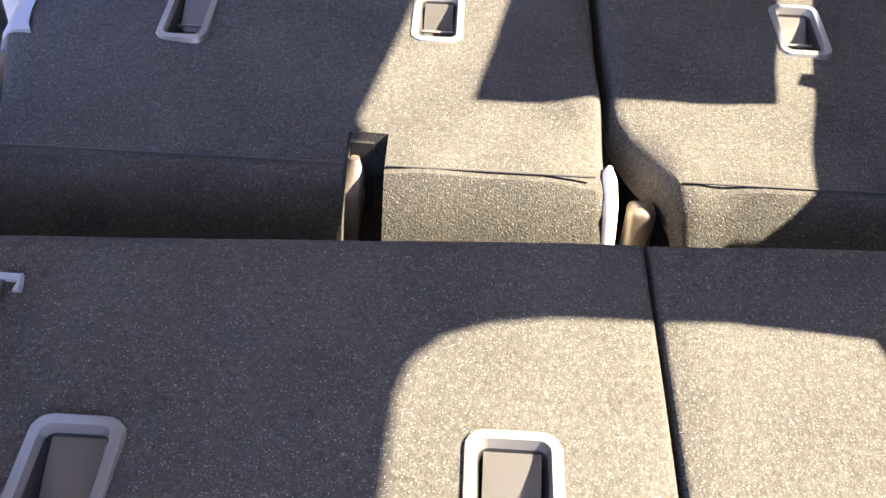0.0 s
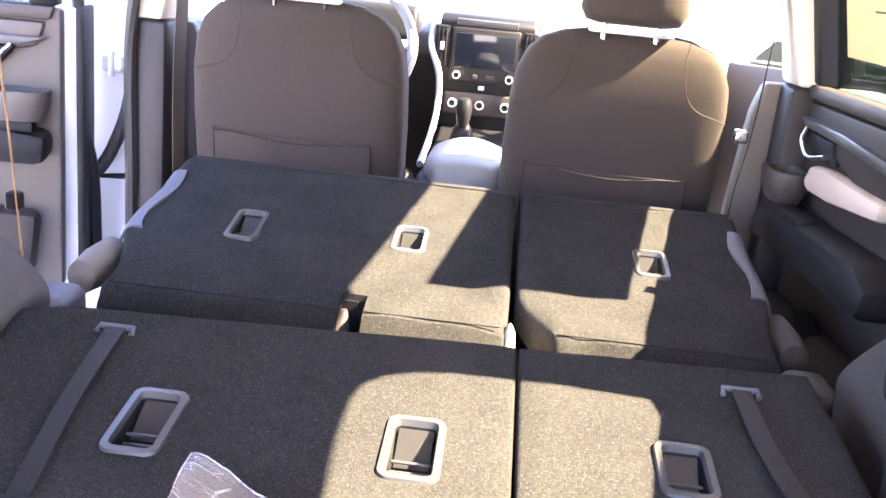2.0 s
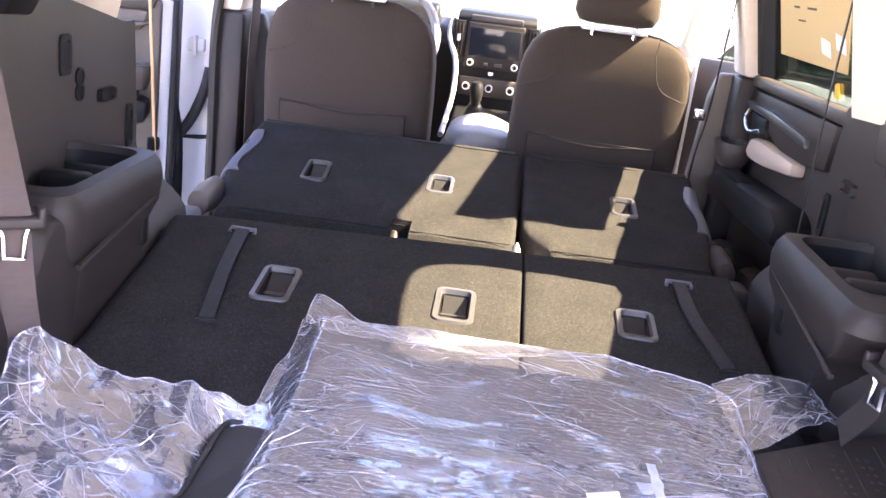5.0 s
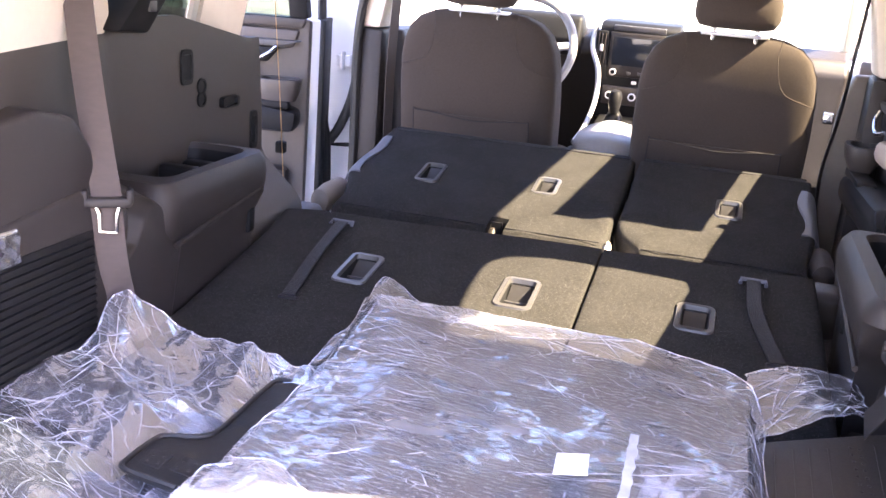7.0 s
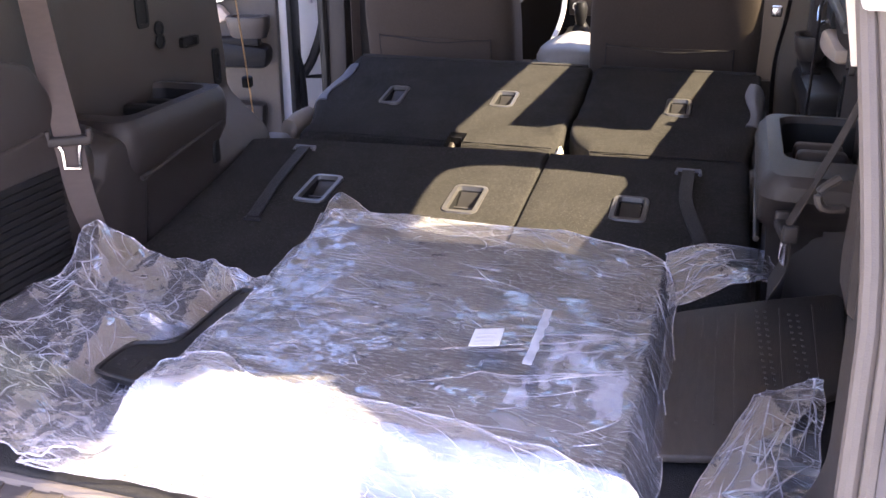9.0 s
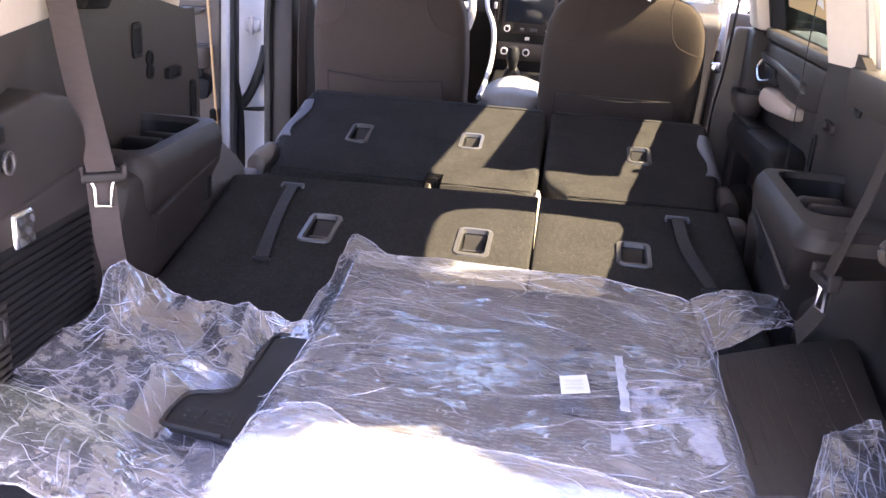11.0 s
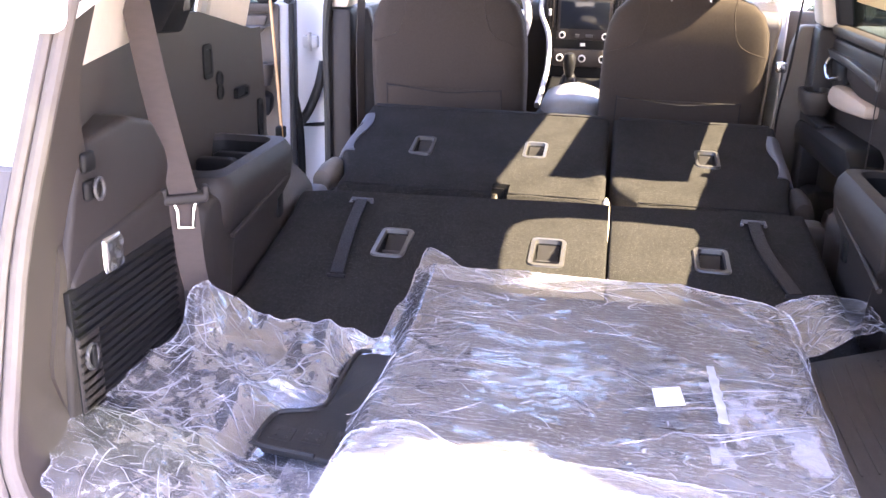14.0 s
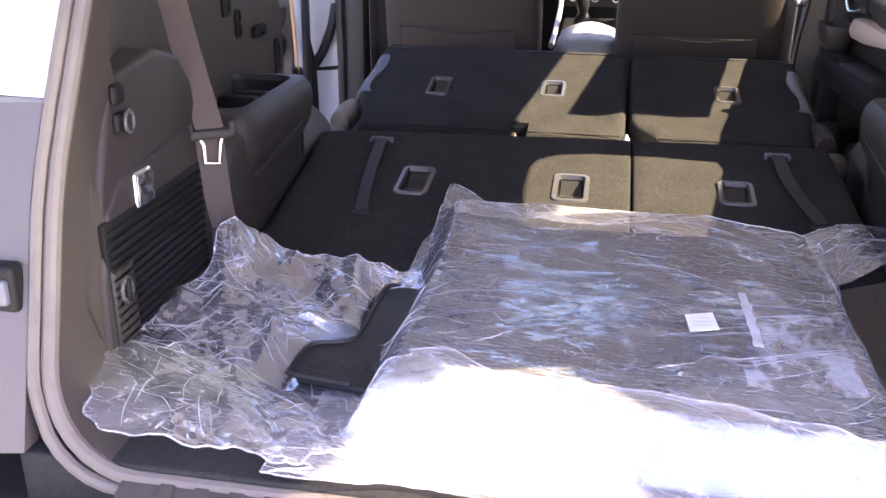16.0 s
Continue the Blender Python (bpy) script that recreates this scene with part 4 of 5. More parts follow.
def second_row(x0, x1, pulls, notch, corner_left, label):
    t = thing("second_row_seatback", label, "seat", "folded second row")
    def shape(x, y):
        k = min(1.0, max(0.0, (1.10 - y) / 0.14))
        if corner_left:
            return x + 0.045 * k * (x1 - x) / (x1 - x0)
        cut = 0.068 * max(0.0, (1.0 - y) / 0.125) * max(0.0, 1 - (x - x0) / 0.16)
        return x - 0.022 * k * (x - x0) / (x1 - x0) + min(cut, 0.075 * max(0.0, 1 - (x - x0) / 0.16))
    hl = list(pulls)
    part("board", slab(x0, x1, 0.845, 1.43, lambda x, y: z2(x, y) + (0.004 + 0.011 * max(0.0, 1 - abs(x - 0.13) / 0.12)) * noise.noise(Vector((x * 13, y * 13, 3))), hl + ([(notch[0], notch[1], 0.8451, notch[2])] if notch else []), 0.055, 0.014, shape, 0.002), CARPET, t)
    for p in pulls:
        latch(t, *p, z2, 0.008, 0.030)
    part("front_lip", panel(lambda u, v: (shape(u, 1.43), 1.415 + 0.05 * v, z2(u, 1.43) + 0.006 * math.sin(3.1 * v) - 0.03 * v * v), span(x0 + 0.015, x1 - 0.015, 14), span(0, 1, 6), (0, 0, -0.06)), CLOTH_DARK, t, "dark cloth front edge")
    edge_x = x0 if corner_left else x1
    sgn = -1 if corner_left else 1
    part("corner_trim", panel(lambda u, v: (shape(edge_x, u) - sgn * (0.044 + 0.008 * math.sin(26 * u)) * (1 - v) + sgn * 0.012, u, z2(edge_x, u) + 0.0045 - 0.035 * v ** 4), span(1.085, 1.345, 18), span(0, 1, 6), (0, 0, -0.012)), GREY_PLASTIC, t, "blue-grey plastic hinge cover")
    for seam_y in (0.893,):
        for a, b in (((x0 + 0.015, notch[0] - 0.002), (notch[1] + 0.002, x1 - 0.015)) if notch else ((x0 + 0.015, x1 - 0.015),)):
            part("seam", tube([(shape(x, seam_y), seam_y, z2(x, seam_y) + 0.0012) for x in span(a, b, 20)], 0.0016, 6), CLOTH_DARK, t)
    cushion_x = (x0 - 0.02, x1 - 0.03) if corner_left else (x0 + 0.10, x1 + 0.03)
    part("cushion", rbox(*cushion_x, 0.90, 1.46, 0.54, 0.655, 0.03, 4), CLOTH, t, "folded cloth seat cushion underneath")
    bx = x0 - 0.012 if corner_left else x1 + 0.012
    # Left bolster coloured taupe, standing in for daylight on its cloth.
    part("bolster", loft([[Vector((bx + hx * math.cos(a), y, 0.755 + hz * math.sin(a))) for a in span(0, 2 * math.pi, 17)[:-1]] for y, hx, hz in ((0.93, 0.010, 0.010), (0.94, 0.024, 0.030), (1.0, 0.030, 0.038), (1.07, 0.028, 0.036), (1.10, 0.016, 0.020))]), TAUPE if corner_left else CLOTH, t)
    part("hinge_cover", rbox(bx - 0.04, bx + 0.035, 0.80, 0.90, 0.66, 0.765, 0.022, 4), GREY_PLASTIC if corner_left else TRIM_BROWN, t)
    if notch:
        xm = (notch[0] + notch[1]) / 2
        bk = part("belt_buckle", loft([oval(xm - 0.004, 0.895, 0.66, 0.013, 0.010), oval(xm, 0.905, 0.72, 0.016, 0.012), oval(xm + 0.002, 0.918, 0.745, 0.012, 0.010), oval(xm + 0.003, 0.928, 0.758, 0.005, 0.006)]), TRIM_BROWN, t, "grey plastic belt buckle stub")
        # Black plate added in place of the shade inside the buckle slot.
        part("slot_backing", rbox(notch[0], notch[1], notch[2] - 0.004, notch[2] + 0.004, 0.68, 0.770), BLACK, t)
    return t


second_row(-0.590, 0.127, [(-0.398, -0.351, 1.092, 1.195), (-0.092, -0.042, 1.113, 1.203)], (-0.172, -0.126, 0.944), True, "grey carpeted back of the wide folded second-row seat")
second_row(0.138, 0.588, [(0.361, 0.411, 1.126, 1.216)], None, False, "grey carpeted back of the narrow folded second-row seat")
# Sun on the rounded cushion end is put into the ivory of the body.
buckle = thing("belt_buckle", "rounded cushion end between the seats, ivory for the sun on it", "buckle")
part("body", loft([oval(0.131, 0.896 + dy, z, hx, hy, 2.2, 18) for z, hx, hy, dy in ((0.64, 0.010, 0.018, -0.02), (0.70, 0.012, 0.026, -0.012), (0.74, 0.011, 0.028, 0.0), (0.762, 0.008, 0.022, 0.010), (0.772, 0.003, 0.010, 0.014))]), BEIGE, buckle)
part("stub", rbox(0.155, 0.185, 0.885, 0.915, 0.64, 0.735, 0.008), TRIM_BROWN, buckle)


# ---- front seats ----
def front_seat(xc, label):
    t = thing("car_seat", label, "seat", "front seats")
    back = lambda z: 1.615 - 0.22 * (z - 0.8)
    prof = ((0.50, 0.225, 0.07), (0.62, 0.238, 0.085), (0.80, 0.246, 0.085), (0.95, 0.247, 0.08), (1.06, 0.243, 0.075), (1.12, 0.234, 0.068), (1.165, 0.215, 0.058), (1.195, 0.185, 0.046), (1.214, 0.14, 0.030), (1.222, 0.09, 0.015))
    part("backrest", loft([oval(xc, back(z) + 0.08, z, hx, hy, 7.0, 72) for z, hx, hy in prof]), CLOTH, t, sharp=60)
    face = lambda x, z: back(z) + 0.08 - 0.085 * (1 - min(0.999, abs((x - xc) / 0.248)) ** 7.0) ** (1 / 7.0)
    part("rear_pocket", panel(lambda u, v: (xc + u, face(xc + u, v) - 0.004 - 0.007 * math.sin(math.pi * min(1, max(0, (v - 0.58) / 0.33))), v), span(-0.190, 0.175, 16), span(0.58, 0.905, 10), (0, 0.006, 0)), CLOTH, t, "cloth map pocket on the seat back")
    part("pocket_hem", tube(curve([(xc - 0.192, face(xc - 0.192, 0.62) - 0.004, 0.62), (xc - 0.192, face(xc - 0.192, 0.88) - 0.005, 0.885), (xc - 0.17, face(xc - 0.17, 0.905) - 0.006, 0.908), (xc, face(xc, 0.898) - 0.006, 0.893), (xc + 0.155, face(xc + 0.155, 0.905) - 0.006, 0.905), (xc + 0.177, face(xc + 0.177, 0.88) - 0.005, 0.88), (xc + 0.177, face(xc + 0.177, 0.62) - 0.004, 0.62)], 5), 0.0018, 6), CLOTH_DARK, t)
    for sg in (-1, 1):
        part("shoulder_seam", tube(curve([(xc + sg * 0.125, 1.53, 1.218), (xc + sg * 0.122, face(xc + sg * 0.12, 1.15) - 0.002, 1.16), (xc + sg * 0.15, face(xc + sg * 0.15, 1.07) - 0.002, 1.08), (xc + sg * 0.235, face(xc + sg * 0.225, 1.05) + 0.004, 1.045)], 6), 0.0014, 6), CLOTH, t)
    hr = part("headrest", loft([oval(xc, 1.562 + dy, z, hx, hy, 2.8, 30) for z, hx, hy, dy in ((1.236, 0.07, 0.02, 0), (1.242, 0.10, 0.042, 0), (1.265, 0.114, 0.056, 0), (1.31, 0.113, 0.058, -0.004), (1.36, 0.100, 0.052, -0.008), (1.39, 0.082, 0.042, -0.010), (1.404, 0.055, 0.026, -0.010), (1.409, 0.03, 0.012, -0.010))]), CLOTH, t, "cloth headrest", sharp=60)
    for sg in (-1, 1):
        part("headrest_post", tube([(xc + sg * 0.057, 1.575, 1.18), (xc + sg * 0.057, 1.562, 1.27)], 0.0065, 10), STEEL, hr, "bright steel headrest post")
    part("headrest_collar", rbox(xc - 0.09, xc + 0.09, 1.545, 1.60, 1.216, 1.224, 0.003), SILVER, t)
    part("cushion", rbox(xc - 0.245, xc + 0.245, 1.68, 2.14, 0.58, 0.76, 0.05, 4), CLOTH, t)
    part("base", rbox(xc - 0.20, xc + 0.20, 1.66, 2.10, 0.42, 0.585, 0.02), BLACK, t)
    return t


front_seat(-0.392, "grey-brown cloth driver's seat seen from behind")
front_seat(0.333, "grey-brown cloth front passenger seat seen from behind")
fb = thing("front_belt", "black front seat belt with a steel buckle", "seat belt")
part("webbing", ribbon(curve([(0.645, 1.66, 0.55), (0.625, 1.62, 0.85), (0.645, 1.63, 1.03), (0.665, 1.66, 1.36)], 8), (0.3, 1, 0), 0.045, 0.001), WEB_DARK, fb)
part("tongue", rbox(0.598, 0.628, 1.585, 1.615, 1.005, 1.035, 0.006), STEEL, fb, "bright steel tongue")
fbl = thing("front_belt", "grey front seat belt at the door pillar", "seat belt")
part("webbing", ribbon(curve([(-0.68, 1.64, 0.6), (-0.685, 1.635, 1.0), (-0.67, 1.64, 1.36)], 8), (0.3, 1, 0), 0.045, 0.001), WEB, fbl)
part("anchor", rbox(-0.70, -0.655, 1.60, 1.63, 1.245, 1.275, 0.008), BEIGE, fbl)


# ---- dashboard and console ----
dash = thing("dashboard", "charcoal soft-touch dashboard under the windscreen", "dashboard")
part("upper", prism([(2.47, 0.98), (2.42, 1.06), (2.45, 1.115), (2.56, 1.145), (2.90, 1.10), (2.95, 0.70), (2.60, 0.62)], "x", -0.74, 0.74, 0.018, 3), TRIM, dash)
part("lower", prism([(2.50, 0.985), (2.62, 0.62), (2.80, 0.60), (2.80, 0.98)], "x", -0.74, 0.74, 0.01), BLACK, dash)
stack = thing("centre_stack", "black centre stack with a touch screen and climate knobs", "centre stack")
part("panel", prism([(2.415, 0.83), (2.375, 1.165), (2.40, 1.185), (2.55, 1.19), (2.56, 0.80)], "x", -0.140, 0.150, 0.008), BLACK, stack)
face_y = lambda z: 2.415 - 0.12 * (z - 0.83)
def on_stack(name, x0, x1, z0, z1, out, r, material, parent, label=""):
    bm = rbox(x0, x1, -out, 0.012, z0, z1, r, 3)
    for v in bm.verts:
        v.co.y += face_y(v.co.z)
    return part(name, bm, material, parent, label)
on_stack("screen_frame", -0.100, 0.108, 0.985, 1.150, 0.006, 0.006, TRIM, stack)
on_stack("screen", -0.088, 0.096, 1.028, 1.132, 0.008, 0.002, SCREEN, stack, "dark glossy touch screen")
on_stack("button_strip", -0.090, 0.098, 1.153, 1.174, 0.004, 0.003, BEZEL, stack)
on_stack("climate_panel", -0.112, 0.120, 0.880, 0.950, 0.007, 0.006, TRIM_BROWN, stack)
on_stack("hazard_button", -0.006, 0.012, 0.962, 0.974, 0.008, 0.002, PAPER, stack)
for k, x in enumerate((-0.020, 0.020, 0.032)):
    on_stack("button", x - 0.008, x + 0.008, 0.996, 1.008, 0.010, 0.002, BEZEL, stack)
def knob(x, z, r):
    y = face_y(z)
    ring = lambda rr, dy: [Vector((x + rr * math.cos(a), y - dy, z + rr * math.sin(a))) for a in span(0, 2 * math.pi, 22)[:-1]]
    k = part("knob", loft([ring(r, 0.0), ring(r, 0.018), ring(r * 0.9, 0.021), ring(r * 0.68, 0.021), ring(r * 0.66, 0.017)]), SILVER, stack, "silver-rimmed knob")
    part("knob_cap", loft([ring(r * 0.68, 0.015), ring(r * 0.66, 0.0185), ring(r * 0.3, 0.019)]), BLACK, k)
for x in (-0.083, 0.003, 0.082):
    knob(x, 0.915, 0.0145)
for x in (-0.078, 0.086):
    knob(x, 1.003, 0.0125)
for sg in (-1, 1):
    xc = 0.005 + sg * 0.134
    v = on_stack("air_vent", xc - 0.022, xc + 0.022, 1.02, 1.15, 0.006, 0.006, BLACK, stack)
    for k in range(3):
        on_stack("vane", xc - 0.014 + 0.012 * k, xc - 0.010 + 0.012 * k, 1.03, 1.14, 0.011, 0.001, TRIM, v)
    on_stack("vane_slider", xc - 0.006, xc + 0.006, 1.075, 1.10, 0.014, 0.002, SILVER, v)
    part("side_bar", tube(curve([(0.005 + sg * 0.160, 2.40, 1.175), (0.005 + sg * 0.168, 2.385, 1.09), (0.005 + sg * 0.135, 2.37, 1.00), (0.005 + sg * 0.128, 2.33, 0.90), (0.005 + sg * 0.135, 2.18, 0.82), (0.005 + sg * 0.135, 1.96, 0.80)], 8), 0.010, 8), SILVER, stack, "satin silver trim bar")
console = thing("centre_console", "black centre console with a grey padded armrest lid", "centre console")
part("tunnel", prism([(1.62, 0.42), (1.62, 0.80), (1.70, 0.83), (2.10, 0.80), (2.42, 0.84), (2.42, 0.42)], "x", -0.115, 0.125, 0.012, 3), BLACK, console)
part("armrest", loft([[Vector((0.005 + hx * 1.0 * (1 if i else 1) * cxs, 1.82 + hy * sns, z - 0.018 * cxs * cxs - 0.03 * (sns < -0.6) * (abs(sns) - 0.6))) for i in (1,) for cxs, sns in ((math.copysign(abs(math.cos(a)) ** 0.6, math.cos(a)), math.copysign(abs(math.sin(a)) ** 0.6, math.sin(a))) for a in span(0, 2 * math.pi, 32)[:-1])] for z, hx, hy in ((0.815, 0.100, 0.155), (0.825, 0.108, 0.165), (0.860, 0.108, 0.165), (0.882, 0.098, 0.155), (0.892, 0.07, 0.12), (0.895, 0.03, 0.06))]), ARMREST, console, "grey padded armrest lid", 60)
part("rear_face", rbox(-0.09, 0.10, 1.606, 1.622, 0.62, 0.79, 0.008), TRIM, console)
part("gear_gaiter", loft([oval(-0.035, 2.22, z, h, h, 3) for z, h in ((0.80, 0.045), (0.86, 0.03), (0.885, 0.016))]), BLACK, console)
part("gear_knob", loft([oval(-0.035, 2.20, z, hx, hy, 2.4) for z, hx, hy in ((0.875, 0.014, 0.016), (0.90, 0.021, 0.026), (0.935, 0.024, 0.030), (0.955, 0.018, 0.022), (0.96, 0.008, 0.01))]), BLACK, console)
wheel = thing("steering_wheel", "black steering wheel with silver spokes before the driver", "steering wheel")
tilt = Matrix.Translation((-0.375, 2.10, 1.085)) @ Matrix.Rotation(radians(66), 4, "X")
def tilted(bm):
    bm.transform(tilt)
    return bm
rim = [[Vector(((0.185 + 0.015 * math.cos(b)) * math.cos(a), (0.185 + 0.015 * math.cos(b)) * math.sin(a), 0.015 * math.sin(b))) for b in span(0, 2 * math.pi, 10)[:-1]] for a in span(0, 2 * math.pi, 40)]
part("rim", tilted(loft(rim, False)), ARMREST, wheel)
part("hub", tilted(loft([oval(0, 0, z, h, h * 0.85, 2.6) for z, h in ((-0.03, 0.05), (0.0, 0.075), (0.02, 0.07), (0.028, 0.05))])), BLACK, wheel)
for a, b in (((0.06, 0.0), (0.175, 0.02)), ((-0.06, 0.0), (-0.175, 0.02)), ((0.0, -0.05), (0.0, -0.175))):
    part("spoke", tilted(tube([(*a, 0.0), (*b, 0.0)], 0.016, 8, None, 0.6)), SILVER, wheel)
part("column", tube([(-0.375, 2.11, 1.08), (-0.375, 2.5, 0.96)], 0.05, 14), BLACK, wheel)
cluster = thing("instrument_hood", "black hood over the instruments", "instrument hood")
part("hood", prism([(2.36, 1.10), (2.38, 1.19), (2.44, 1.20), (2.56, 1.14), (2.56, 1.05), (2.42, 1.04)], "x", -0.54, -0.21, 0.016, 3), BLACK, cluster)
mirror = thing("rear_view_mirror", "dark interior mirror under the roof", "mirror")
part("housing", rbox(-0.02, 0.12, 2.08, 2.12, 1.392, 1.445, 0.015, 4), TRIM, mirror)
part("stalk", tube([(0.05, 2.12, 1.43), (0.05, 2.16, 1.53)], 0.012, 8), TRIM, mirror)


# ---- rear doors ----
def rear_door(closed):
    """Built shut on the right side; the open one is this mirrored and swung."""
    d = thing("rear_door", "shut rear door with a charcoal panel and a window sticker" if closed else "open white rear door with a charcoal inner panel", "car door", "rear doors")
    pl = lambda poly, a, b, r=0.0: side_plate(poly, 1, a, b, r)
    outline = [(0.80, 0.48), (1.62, 0.48), (1.63, 1.145), (0.78, 1.155), (0.75, 0.95), (0.74, 0.72)]
    part("shell", pl([(y + (0.03 if y > 1.2 else -0.02), z - (0.03 if z < 0.6 else 0)) for y, z in outline], 0.062, 0.165, 0.015), PAINT, d, "white painted door shell")
    # The open door's panel gets the paler plastic: its daylight is in the colour.
    inner = part("inner_panel", pl(outline, 0.012, 0.06, 0.010), TRIM_DIMMED if closed else DOOR_TRIM_DAYLIT, d, "moulded charcoal door panel")
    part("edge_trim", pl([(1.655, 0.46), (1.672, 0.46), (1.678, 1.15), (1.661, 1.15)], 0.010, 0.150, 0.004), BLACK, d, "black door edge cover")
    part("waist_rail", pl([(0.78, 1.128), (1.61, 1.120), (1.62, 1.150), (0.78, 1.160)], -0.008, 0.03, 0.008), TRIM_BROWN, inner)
    part("upper_swell", pl([(0.90, 1.125), (1.60, 1.115), (1.58, 1.06), (1.20, 0.99), (0.92, 1.02)], -0.004, 0.03, 0.012), TRIM_DIMMED if closed else DOOR_TRIM_DAYLIT, inner)
    part("accent_strip", pl([(1.03, 1.046), (1.30, 1.060), (1.55, 1.062), (1.61, 1.082), (1.33, 1.086), (1.04, 1.072)], -0.018, 0.02, 0.008), BEZEL, inner, "grey accent strip")
    part("armrest", pl([(0.95, 0.83), (1.60, 0.80), (1.61, 0.87), (1.48, 0.89), (1.0, 0.915), (0.93, 0.89)], -0.075, 0.03, 0.022), BLACK, inner, "black padded armrest")
    part("insert", pl([(1.07, 0.972), (1.33, 0.946), (1.45, 0.942), (1.485, 0.956), (1.455, 0.998), (1.38, 1.005), (1.07, 1.007)], -0.024, 0.02, 0.014), TAN_PAD, inner, "pale tan padded insert")
    part("lever_cup", pl([(1.36, 1.010), (1.50, 1.012), (1.54, 1.060), (1.38, 1.060)], -0.014, 0.01, 0.01), BLACK, inner)
    part("lever", tube(curve([(sx(1, 1.06) - 0.020, 1.530, 1.062), (sx(1, 1.06) - 0.032, 1.505, 1.040), (sx(1, 1.06) - 0.032, 1.45, 1.014), (sx(1, 1.06) - 0.020, 1.385, 1.026)], 6), 0.0055, 8), STEEL, inner, "bright chrome inside handle")
    cup = part("cup_ledge", loft([oval(0.712, 1.545, z, hx, hy, 3.0, 24) for z, hx, hy in ((0.90, 0.030, 0.055), (0.93, 0.044, 0.066), (0.962, 0.048, 0.070), (0.968, 0.046, 0.068), (0.968, 0.036, 0.052), (0.93, 0.034, 0.050))]), TRIM_BROWN, inner, "moulded cup holder ledge")
    part("cup_hole", loft([oval(0.712, 1.545, z, 0.033, 0.049, 3.0, 24) for z in (0.932, 0.940)]), BLACK, cup)
    part("switch_panel", pl([(1.33, 0.888), (1.58, 0.875), (1.58, 0.90), (1.33, 0.905)], -0.068, -0.02, 0.006), BLACK, inner)
    part("lower_pocket", pl([(0.86, 0.55), (1.56, 0.52), (1.58, 0.68), (0.92, 0.72)], -0.045, 0.03, 0.025), TRIM_DIMMED, inner)
    part("speaker_grille", pl([(1.30 + 0.10 * math.cos(a), 0.64 + 0.085 * math.sin(a)) for a in span(0, 2 * math.pi, 22)[:-1]], -0.052, 0.0, 0.008), BLACK, inner)
    fr = part("window_frame", pl([(1.565, 1.15), (1.625, 1.15), (1.60, 1.53), (1.545, 1.53)], 0.0, 0.07, 0.008), BLACK, d, "black window frame")
    part("frame_rear", pl([(0.70, 1.15), (0.755, 1.15), (0.755, 1.38), (0.757, 1.52), (0.775, 1.55), (0.88, 1.60), (0.70, 1.60), (0.70, 1.35)], 0.046, 0.06, 0.005), BLACK, fr)
    part("frame_top", pl([(0.75, 1.578), (1.60, 1.578), (1.60, 1.60), (0.75, 1.60)], 0.0, 0.022, 0.004), BLACK, fr)
    gl = part("pane", pl([(0.76, 1.14), (1.585, 1.14), (1.565, 1.582), (0.80, 1.582)], 0.040, 0.044), TINTED, d, "tinted window glass")
    gl.visible_shadow = False
    return d


right_door = rear_door(True)
sticker = thing("window_sticker", "yellowed price sticker with print on the door window", "sticker")
part("sheet", side_plate([(0.98, 1.222), (1.49, 1.222), (1.49, 1.490), (0.93, 1.490)], 1, 0.034, 0.0355), STICKER, sticker)
for y, z, w, h in ((1.33, 1.40, 0.05, 0.006), (1.33, 1.385, 0.06, 0.005), (1.24, 1.395, 0.016, 0.022), (1.20, 1.395, 0.012, 0.022), (1.10, 1.40, 0.05, 0.006), (1.10, 1.38, 0.07, 0.005), (1.34, 1.345, 0.045, 0.005), (1.22, 1.345, 0.07, 0.005), (1.30, 1.315, 0.06, 0.004)):
    part("printed_bar", side_plate([(y - w / 2, z - h / 2), (y + w / 2, z - h / 2), (y + w / 2, z + h / 2), (y - w / 2, z + h / 2)], 1, 0.0328, 0.0334), INK, sticker)
for y, z in ((1.115, 1.265), (1.015, 1.280)):
    part("white_patch", side_plate([(y - 0.035, z - 0.02), (y + 0.03, z - 0.012), (y + 0.035, z + 0.022), (y - 0.03, z + 0.014)], 1, 0.0322, 0.0330), PAPER, sticker)
tagx = thing("hanging_tag", "small yellow tag under the window sticker", "tag")
part("card", side_plate([(1.015, 1.165), (1.05, 1.165), (1.045, 1.195), (1.02, 1.20)], 1, 0.030, 0.031), AMBER, tagx)

